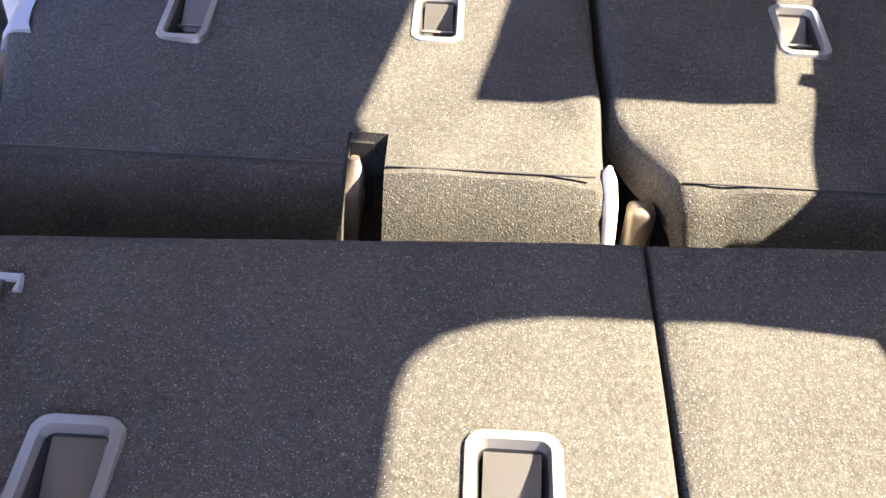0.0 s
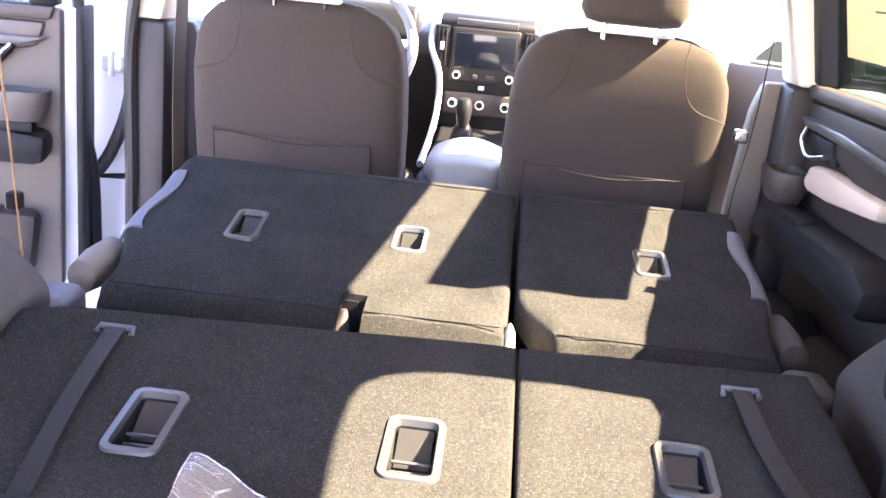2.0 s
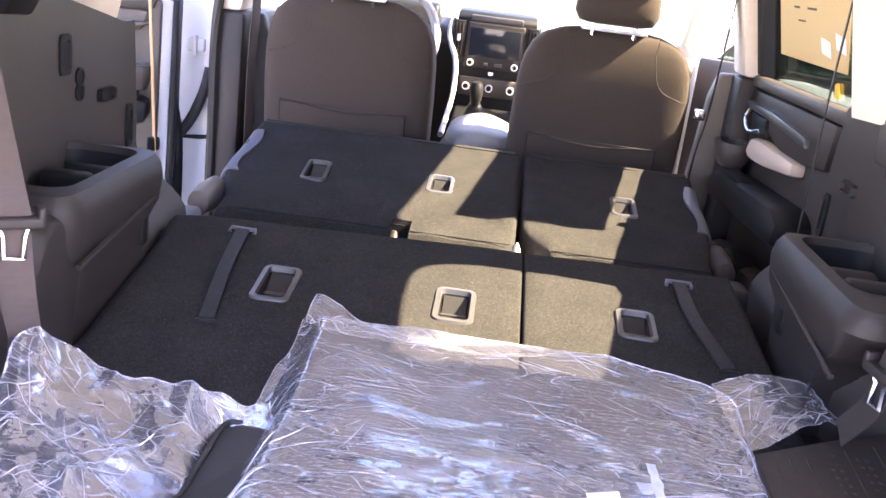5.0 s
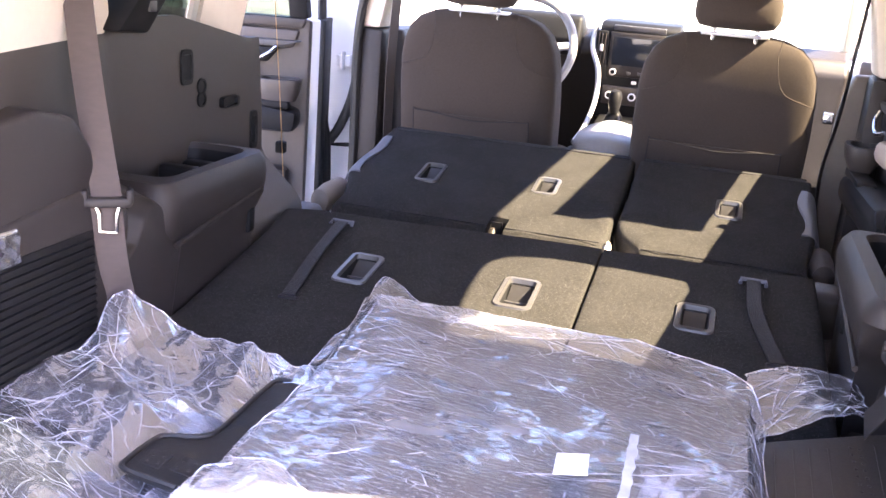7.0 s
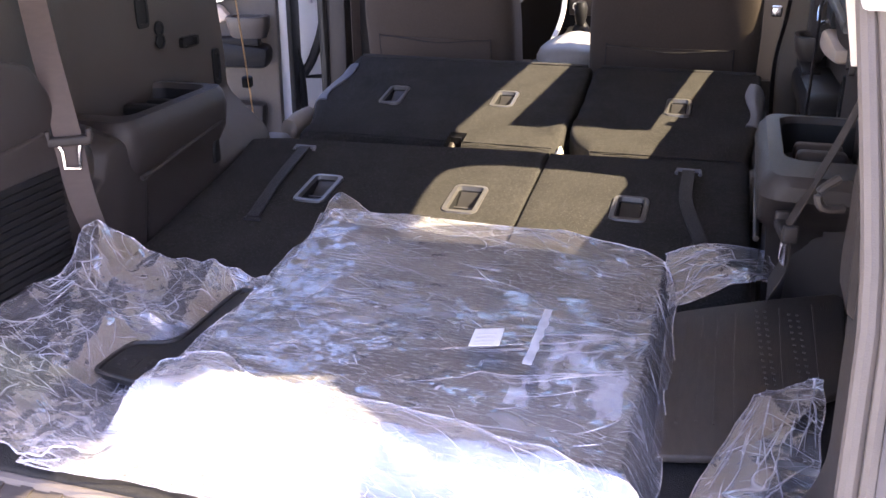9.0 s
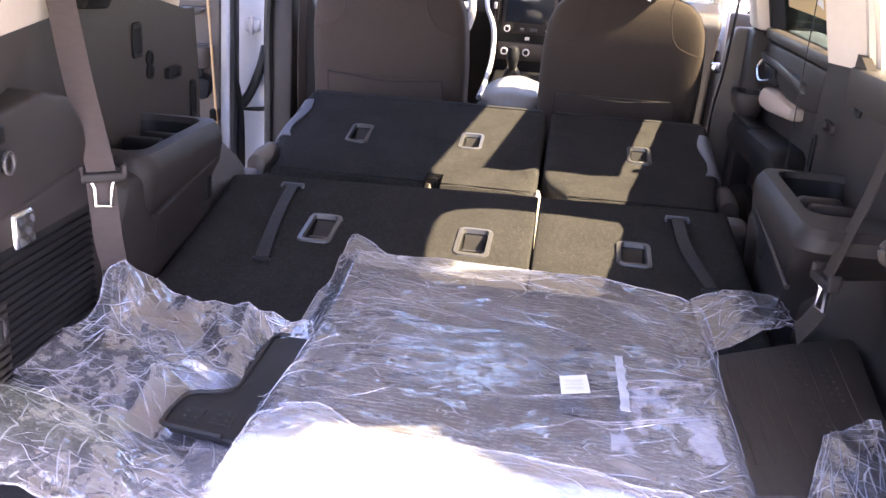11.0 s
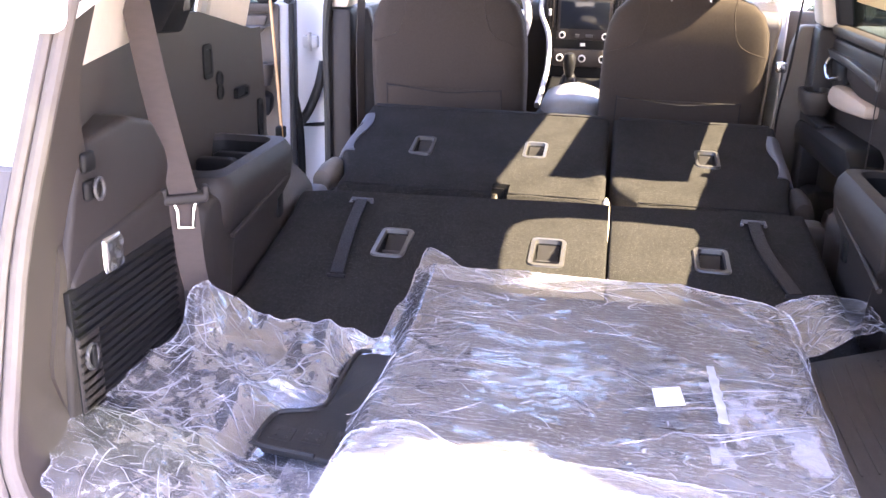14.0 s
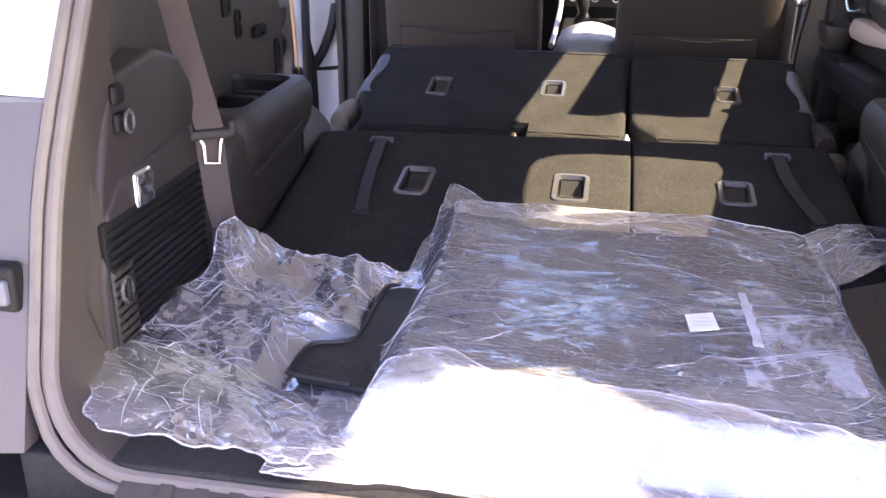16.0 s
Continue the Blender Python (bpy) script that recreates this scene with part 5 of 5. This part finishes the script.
def front_door():
    """Built shut on the right side, then swung out on its front hinges."""
    d = thing("front_door", "open white front passenger door with a charcoal inner panel", "car door")
    pl = lambda poly, a, b, r=0.0: side_plate(poly, 1, a, b, r)
    part("shell", pl([(1.80, 0.42), (2.74, 0.42), (2.74, 1.12), (1.79, 1.15)], 0.062, 0.165, 0.015), PAINT, d, "white painted door shell")
    inner = part("inner_panel", pl([(1.80, 0.46), (2.72, 0.46), (2.72, 1.11), (1.80, 1.14)], 0.012, 0.06, 0.010), DOOR_TRIM_DAYLIT, d, "moulded charcoal door panel")
    part("armrest", pl([(1.95, 0.80), (2.55, 0.80), (2.52, 0.90), (1.98, 0.91)], -0.055, 0.03, 0.020), TRIM, inner)
    part("insert", pl([(1.98, 0.95), (2.45, 0.95), (2.50, 1.02), (2.00, 1.03)], -0.012, 0.02, 0.012), TAN_PAD, inner, "pale tan padded insert")
    part("window_frame", pl([(1.79, 1.14), (1.83, 1.14), (1.86, 1.50), (1.82, 1.52)], 0.02, 0.06, 0.006), BLACK, d, "black window frame")
    gl = part("pane", pl([(1.83, 1.13), (2.66, 1.11), (2.10, 1.50), (1.86, 1.50)], 0.040, 0.044), TINTED, d, "tinted window glass")
    gl.visible_shadow = False
    pivot = Vector((0.88, 2.76, 0.0))
    d.matrix_world = Matrix.Translation(pivot) @ Matrix.Rotation(radians(30), 4, "Z") @ Matrix.Translation(-pivot)
    return d


front_door()
left_door = rear_door(False)
HINGE = Vector((-0.86, 1.66, 0.0))
SWUNG = Vector((-0.925, 1.66, 0.0))
left_door.matrix_world = Matrix.Translation(SWUNG) @ Matrix.Rotation(radians(-75), 4, "Z") @ Matrix.Translation(-HINGE) @ Matrix.Diagonal((-1, 1, 1, 1))
shut = thing("door_pillar_face", "white painted hinge pillar with black wiring and strap", "car body", kind="structure")
part("hinge_face", rbox(-1.02, -0.80, 1.735, 1.80, 0.40, 1.30, 0.015), PAINT, shut)
part("hinge", rbox(-0.905, -0.855, 1.71, 1.74, 0.995, 1.035, 0.006), PAINT, shut)
part("hinge_pin", tube([(-0.88, 1.712, 0.985), (-0.88, 1.712, 1.045)], 0.008, 8), SILVER, shut)
part("check_strap", tube([(-0.93, 1.69, 0.735), (-0.85, 1.69, 0.742), (-0.775, 1.68, 0.755)], [0.004, 0.007, 0.005], 8), BLACK, shut, "black door check strap")
part("wiring_boot", tube(curve([(-0.835, 1.72, 0.95), (-0.845, 1.70, 0.88), (-0.875, 1.69, 0.80), (-0.905, 1.68, 0.75)], 10), 0.016, 10), RUBBER, shut, "black corrugated wiring boot")
dsl = part("door_edge_seal", tube(curve([(-0.935, 1.64, 1.35), (-0.925, 1.64, 1.10), (-0.925, 1.645, 0.90), (-0.905, 1.66, 0.74), (-0.90, 1.66, 0.50)], 8), 0.014, 8), RUBBER, left_door)
dsl.parent = None
tagged(dsl, "black rubber seal of the open rear door", "seal", kind="structure")


# ---- mats and polythene ----
def blob_outline(x0, x1, y0, y1, r, seed, amp=0.008):
    out = []
    for i, (x, y) in enumerate(rounded(x0, x1, y0, y1, r, 8)):
        k = noise.noise(Vector((x * 8, y * 8, seed)))
        out.append((x + amp * k, y + amp * noise.noise(Vector((x * 8, y * 8, seed + 5)))))
    return out


for k, (dx, dy) in enumerate(((0.0, 0.0), (0.012, -0.01), (-0.008, 0.006))):
    m = thing("carpet_mat", "dark ribbed carpet floor mat stacked in clear polythene", "floor mat", "stacked carpet mats")
    def mz(y, k=k):
        return 0.702 + 0.022 * k + max(0.0, 0.15 * (y - 0.04))
    ol = blob_outline(-0.165 + dx, 0.425 + dx, -0.37 + dy, 0.235 + dy, 0.09, k)
    bm = prism(ol, "z", 0.0, 0.019, 0.004, 2)
    bmesh.ops.triangulate(bm, faces=bm.faces)
    if k == 2:
        bm.free()
        xs, ys = span(-0.173, 0.417, 48), span(-0.364, 0.241, 48)
        bm = panel(lambda u, v: (u, v, 0.021 + 0.0035 * math.sin(26 * v + 3 * noise.noise(Vector((u * 3, v * 5, 0)))) + 0.006 * noise.noise(Vector((u * 4, v * 4, 2))) - 0.03 * max(0, (abs(u - 0.122) / 0.295)) ** 10 - 0.03 * (abs(v + 0.0615) / 0.3025) ** 12), xs, ys, (0, 0, -0.016))
    for v in bm.verts:
        v.co.z += mz(v.co.y)
    part("mat", bm, MAT_BACK, m)
CHALK_DUST = bpy.data.materials.new("chalk_dust")
CHALK_DUST.use_nodes = True
_n, _l = CHALK_DUST.node_tree.nodes, CHALK_DUST.node_tree.links
_c, _m, _t, _r, _x, _g = _n.new("ShaderNodeBsdfTransparent"), _n.new("ShaderNodeMixShader"), _n.new("ShaderNodeTexNoise"), _n.new("ShaderNodeMapRange"), _n.new("ShaderNodeTexCoord"), _n.new("ShaderNodeMapping")
_g.inputs["Scale"].default_value = (1.0, 0.45, 1.0)
_t.inputs["Scale"].default_value, _t.inputs["Detail"].default_value = 42.0, 6.0
_r.inputs["From Min"].default_value, _r.inputs["From Max"].default_value, _r.inputs["To Max"].default_value = 0.47, 0.62, 0.85
_n["Principled BSDF"].inputs["Base Color"].default_value = (0.62, 0.63, 0.70, 1)
_n["Principled BSDF"].inputs["Roughness"].default_value = 0.8
_l.new(_x.outputs["Object"], _g.inputs[0]), _l.new(_g.outputs[0], _t.inputs["Vector"]), _l.new(_t.outputs["Fac"], _r.inputs["Value"])
_l.new(_r.outputs[0], _m.inputs[0]), _l.new(_c.outputs[0], _m.inputs[1]), _l.new(_n["Principled BSDF"].outputs[0], _m.inputs[2]), _l.new(_m.outputs[0], _n["Material Output"].inputs[0])
scuff = thing("chalk_scuff", "chalky white rub marks on the mat under the film", "scuff", kind="stuff")
part("rub_marks", panel(lambda u, v: (0.275 + 0.145 * u + 0.02 * noise.noise(Vector((u * 3, v * 3, 0))), -0.27 + 0.22 * v + 0.03 * noise.noise(Vector((u * 3, v * 3, 4))), 0.7772), span(0, 1, 10), span(0, 1, 10), (0, 0, 0.0002)), CHALK_DUST, scuff)

footmat = thing("foot_rest_mat", "black moulded rubber footrest mat with stamped squares", "floor mat")
shape = [(-0.165, 0.035), (-0.235, 0.040), (-0.258, 0.020), (-0.256, -0.13), (-0.262, -0.158), (-0.280, -0.172), (-0.308, -0.180), (-0.320, -0.196), (-0.322, -0.256), (-0.308, -0.274), (-0.23, -0.285), (-0.165, -0.300)]
part("sheet", prism(shape, "z", 0.716, 0.727, 0.004, 3), RUBBER, footmat)
part("raised_edge", tube(curve([(x, y, 0.728) for x, y in shape[1:-1]], 4), 0.004, 6), RUBBER, footmat)
for x in (-0.290, -0.245, -0.200):
    part("stamped_square", prism([(x - 0.016, -0.252), (x + 0.016, -0.257), (x + 0.016, -0.222), (x - 0.016, -0.217)], "z", 0.726, 0.7285, 0.001), RUBBER, footmat)
    for du in (-0.008, 0.008):
        for dv in (-0.009, 0.006):
            part("stud", rbox(x + du - 0.0022, x + du + 0.0022, -0.237 + dv - 0.0022, -0.237 + dv + 0.0022, 0.728, 0.7305, 0.001, 1), TRIM, footmat)

rubmat = thing("rubber_cargo_mat", "dusty dark brown rubber floor mat with rows of studs", "floor mat")
def lift(y):
    return 0.13 * max(0.0, y - 0.02)


rshape = [(0.458, -0.250), (0.446, 0.115), (0.456, 0.132), (0.48, 0.146), (0.60, 0.205), (0.70, 0.245), (0.712, 0.235), (0.70, -0.02), (0.664, -0.055), (0.60, -0.145), (0.532, -0.232)]
rubber = prism(rshape, "z", 0.712, 0.724, 0.004, 3)
bmesh.ops.triangulate(rubber, faces=rubber.faces)
bmesh.ops.bisect_plane(rubber, geom=rubber.verts[:] + rubber.edges[:] + rubber.faces[:], plane_co=(0, 0.02, 0), plane_no=(0, 1, 0))
for v in rubber.verts:
    v.co.z += lift(v.co.y)
part("sheet", rubber, RUBBER_BROWN, rubmat)
for x, y0, y1 in ((0.475, -0.17, 0.12), (0.500, -0.16, 0.13), (0.522, -0.16, 0.14), (0.548, -0.15, 0.15), (0.613, -0.10, 0.18), (0.662, -0.02, 0.20)):
    part("rib", panel(lambda u, v: (u + 0.03 * (0.2 - v) * 0.4, v, 0.7255 + lift(v)), [x, x + 0.003], [y0, 0.02, y1], (0, 0, -0.003)), RUBBER_BROWN, rubmat)
stud = None
for x in (0.580, 0.592, 0.628, 0.640):
    for k in range(17):
        o = new("stud", stud) if stud else part("stud", rbox(-0.0022, 0.0022, -0.0022, 0.0022, 0.0, 0.0025, 0.0008, 1), TRIM_BROWN, None)
        stud = o.data
        o.parent = rubmat
        o.location = (x + 0.0012 * (16 - k), -0.10 + 0.0165 * k, 0.7235 + lift(-0.10 + 0.0165 * k))


FOLDS = ((4.5, 1.0, 0.5, 2.2), (8.0, 0.62, -0.35, 2.4), (14.0, 0.40, 1.0, 2.0), (25.0, 0.22, 0.2, 1.8), (42.0, 0.10, -0.8, 1.5))


def crumple(x, y, seed, amp, fine=1.0):
    """Creased height of loose film: straight folds that meet in flat facets, stronger here and weaker there."""
    h = 0.0
    for k, (f, a, lean, long_) in enumerate(FOLDS):
        lean += 0.9 * seed + 1.1 * k + 0.5 * noise.noise(Vector((x * 2.2, y * 2.2, seed + k)))
        u, v = x * math.cos(lean) + y * math.sin(lean), -x * math.sin(lean) + y * math.cos(lean)
        u += 0.05 * noise.noise(Vector((v * 5, u * 2, seed + 9 * k)))
        here = min(1.0, max(0.0, 0.5 + 1.9 * noise.noise(Vector((x * f * 0.45, y * f * 0.45, seed + 20 + k)))))
        h += a * (fine if f > 10 else 1.0) * here * abs((u * f * 1.15 + seed + 0.37 * k) % 2.0 - 1.0)
        g = noise.noise(Vector((u * f / long_ + seed * 3.1, v * f, seed + f)))
        h += 0.55 * a * max(0.0, 1.0 - 2.6 * abs(g))
    return amp * (0.62 * h - 0.12)


def film_sheet(name, label, corners, base, seed, amp, fine, material, n=110, edge=0.015, calm=lambda x, y: 1.0, soft_left=0, creases=()):
    """A film over a four-cornered patch; base(x, y) is what it lies on."""
    t = thing(name, label, "plastic bag", "polythene bags")
    a, b, c, d = (Vector((*p, 0)) for p in corners)
    bm = bmesh.new()
    grid = []
    for j in range(n + 1):
        v = j / n
        row = []
        for i in range(n + 1):
            u = i / n
            uu = u + edge * noise.noise(Vector((v * 7, seed, 1 if u < 0.5 else 2))) * (2 * abs(u - 0.5)) ** 3
            vv = v + edge * noise.noise(Vector((u * 7, seed + 3, 1 if v < 0.5 else 2))) * (2 * abs(v - 0.5)) ** 3
            ka, kb = 2 * uu - 1, 2 * vv - 1
            pw = 7 if ka > 0 else soft_left
            if pw:
                kk = max(abs(ka), abs(kb), 1e-6) / (abs(ka) ** pw + abs(kb) ** pw + 1e-9) ** (1 / pw)
                uu, vv = (ka * kk + 1) / 2, (kb * kk + 1) / 2
            p = (a * (1 - uu) + b * uu) * (1 - vv) + (d * (1 - uu) + c * uu) * vv
            row.append(bm.verts.new((p.x, p.y, base(p.x, p.y, u, v) + max(0.0005, calm(p.x, p.y) * crumple(p.x, p.y, seed, amp, fine)))))
        grid.append(row)
    for j in range(n):
        for i in range(n):
            bm.faces.new((grid[j][i], grid[j][i + 1], grid[j + 1][i + 1], grid[j + 1][i]))
    rims = ([v.co.copy() for v in grid[0]], [v.co.copy() for v in grid[-1]], [r[0].co.copy() for r in grid], [r[-1].co.copy() for r in grid])
    lay = [[v.co.copy() for v in row] for row in grid]
    part("film", bm, material, t, sharp=24)
    rng, ridge = random.Random(int(seed)), bmesh.new()
    for count, u0, u1, v0, v1, lean, spread, reach, thick in creases:
        for _ in range(count):
            u, v, a = rng.uniform(u0, u1), rng.uniform(v0, v1), lean + rng.gauss(0, spread)
            far, bow, r0, pts = reach * rng.uniform(0.35, 1.5), rng.uniform(-0.05, 0.05), thick * rng.uniform(0.5, 1.3), []
            for k in range(11):
                q = far * (k / 10 - 0.5)
                w = bow * far * math.sin(math.pi * k / 10)
                i, j = (u + q * math.cos(a) - w * math.sin(a)) * n, (v + q * math.sin(a) + w * math.cos(a)) * n
                if 1 < i < n - 2 and 1 < j < n - 2:
                    fi, fj = i - int(i), j - int(j)
                    low, high = lay[int(j)], lay[int(j) + 1]
                    pts.append((low[int(i)] * (1 - fi) + low[int(i) + 1] * fi) * (1 - fj) + (high[int(i)] * (1 - fi) + high[int(i) + 1] * fi) * fj + Vector((0, 0, 0.0008)))
            if len(pts) > 5:
                tube(pts, [r0 * math.sin(math.pi * (k + 0.3) / (len(pts) - 0.4)) for k in range(len(pts))], 5, ridge, 0.7)
    if creases:
        tagged(part("crease", ridge, CREASE, t), "milky stretched fold lines in the clear film", kind="stuff")
    for rim_line in rims:
        part("hem", tube([q + Vector((0, 0, 0.0015)) for q in rim_line], 0.0013, 5), FILM_LOOSE, t)
    return t


def over_mats(x, y, u, v):
    z = 0.783 + max(0.0, 0.15 * (y - 0.04)) - 0.004
    out = max(0.0, -0.165 - x, x - 0.43, y - 0.235, -0.37 - y)
    floor = 0.705 if y < 0.08 else z3(x, y) + 0.004
    k = min(1.0, out / 0.05)
    return z + (floor - z) * k * k * (3 - 2 * k)


def peak(x, y, px, py, h, r):
    return h * math.exp(-((x - px) ** 2 + (y - py) ** 2) / (r * r))


bag_main = film_sheet("mat_bag", "clear wrinkled polythene bag round the stacked mats", ((-0.285, -0.475), (0.475, -0.43), (0.462, 0.195), (-0.205, 0.345)), lambda x, y, u, v: over_mats(x, y, u, v) + peak(x, y, -0.185, 0.335, 0.022, 0.05), 1.0, 0.0125, 1.6, FILM, 200, 0.015, lambda x, y: 0.7 + 1.1 * min(1.0, max(0.0, (y - 0.235) / 0.04)) + 0.8 * min(1.0, max(0.0, (-0.17 - x) / 0.04)), creases=((20, 0.1, 0.95, 0.15, 0.8, 0.08, 0.14, 0.22, 0.0009), (30, 0.08, 0.32, 0.3, 0.9, 0.25, 0.4, 0.10, 0.0011), (34, 0.08, 0.92, 0.86, 0.98, 0.05, 0.4, 0.10, 0.0011), (9, 0.55, 0.95, 0.15, 0.55, 0.45, 0.1, 0.34, 0.0011), (14, 0.9, 0.98, 0.1, 0.9, 1.4, 0.4, 0.10, 0.0010)))
bag_flap = film_sheet("bag_flap", "clear loose polythene flap beside the mats", ((0.45, 0.10), (0.612, 0.20), (0.597, 0.320), (0.43, 0.265)), lambda x, y, u, v: 0.735 + max(0, 0.15 * (y - 0.1)) + 0.020 * math.sin(3.1 * u), 4.0, 0.022, 1.0, FILM_LOOSE, 60, 0.03, creases=((36, 0.05, 0.95, 0.1, 0.9, 0.3, 0.7, 0.35, 0.0012),))
bag_left = film_sheet("loose_bag", "crumpled clear polythene bag heaped against the side wall", ((-0.560, -0.470), (-0.17, -0.492), (-0.175, 0.055), (-0.53, 0.055)), lambda x, y, u, v: 0.703 + 0.055 * max(0.0, 1 - 1.45 * u) ** 1.5 * (0.4 + 0.6 * v) + peak(x, y, -0.515, 0.02, 0.035, 0.05) + 0.02 * max(0, v - 0.85) / 0.15, 7.0, 0.036, 1.7, FILM_LOOSE, 190, 0.035, lambda x, y: 1.0 - 0.92 * min(1.0, max(0.0, (x + 0.375) / 0.05)) * min(1.0, max(0.0, (0.06 - y) / 0.03)) * min(1.0, max(0.0, (y + 0.32) / 0.04)) * (1.0 if y < -0.10 else min(1.0, max(0.0, (x + 0.30) / 0.04))), 4, ((26, 0.05, 0.95, 0.05, 0.95, 2.3, 0.35, 0.26, 0.0009), (20, 0.05, 0.95, 0.3, 0.95, 0.4, 0.35, 0.16, 0.0009), (16, 0.05, 0.5, 0.5, 0.97, 1.3, 0.4, 0.18, 0.0010)))
bag_right = film_sheet("bag_corner", "clear polythene sheet standing up at the cargo corner", ((0.46, -0.45), (0.632, -0.40), (0.665, -0.06), (0.575, -0.118)), lambda x, y, u, v: 0.706 + 0.035 * v ** 2 + 0.012 * u, 11.0, 0.016, 1.0, FILM_LOOSE, 60, 0.03, creases=((36, 0.05, 0.95, 0.1, 0.9, 1.5, 0.5, 0.35, 0.0012),))

# Extra film layer added so that the sun patch here comes out white.
bag_mouth = film_sheet("bag_mouth", "clear polythene layer added over the bag mouth to whiten the sun patch", ((-0.270, -0.488), (0.47, -0.455), (0.45, -0.385), (-0.150, -0.295)), lambda x, y, u, v: over_mats(x, y, u, v) + 0.005, 15.0, 0.016, 1.1, FILM_FOLDED, 110, 0.12)

tag_label = thing("paper_label", "small white printed label stuck on the polythene", "label")
lz = 0.802
part("slip", prism([(0.208, -0.185), (0.247, -0.172), (0.242, -0.121), (0.204, -0.135)], "z", lz, lz + 0.0008), PAPER, tag_label)
for k in range(3):
    part("printed_bar", prism([(0.213 - 0.001 * k, -0.172 + 0.011 * k), (0.238 - 0.001 * k, -0.164 + 0.011 * k), (0.238 - 0.001 * k, -0.161 + 0.011 * k), (0.213 - 0.001 * k, -0.169 + 0.011 * k)], "z", lz + 0.0008, lz + 0.0012), SILVER, tag_label)
tape = thing("tape_strip", "crinkled pale tape strip on the polythene bag", "tape")
part("strip", panel(lambda u, v: (0.289 + (0.006 + 0.004 * noise.noise(Vector((u, v * 9, 3)))) * u + 0.004 * v, -0.047 - 0.165 * v, 0.803 + 0.002 * noise.noise(Vector((u * 3, v * 14, 0)))), span(-1, 1, 6), span(0, 1, 30), (0, 0, -0.0006)), CHALK, tape)

# ---- neighbours outside ----
car = thing("parked_car", "pale green parked car seen through the side window", "car")
part("body", loft([[Vector((x, 3.2 + q * 2.1, z)) for x, q in ((4.6, -1), (4.4, -1.02), (4.4, 1.02), (4.6, 1), (6.0, 1), (6.2, 0.9), (6.2, -0.9), (6.0, -1))] for z in (0.25, 0.55, 0.95, 1.0)]), GREEN, car)
part("cabin", loft([[Vector((5.3 + (x - 5.3) * k, 3.0 + q * kk, z)) for x, q in ((4.45, -1), (4.45, 1), (6.15, 1), (6.15, -1))] for z, k, kk in ((0.99, 0.98, 1.3), (1.25, 0.9, 1.05), (1.45, 0.78, 0.75), (1.48, 0.7, 0.7))]), SCREEN, car, "dark glazed cabin")
for y in (1.9, 4.5):
    wh = part("wheel", tube([(4.36, y, 0.32), (4.56, y, 0.32)], 0.32, 24), RUBBER, car)
    part("rim", tube([(4.34, y, 0.32), (4.37, y, 0.32)], 0.19, 18), SILVER, wh)
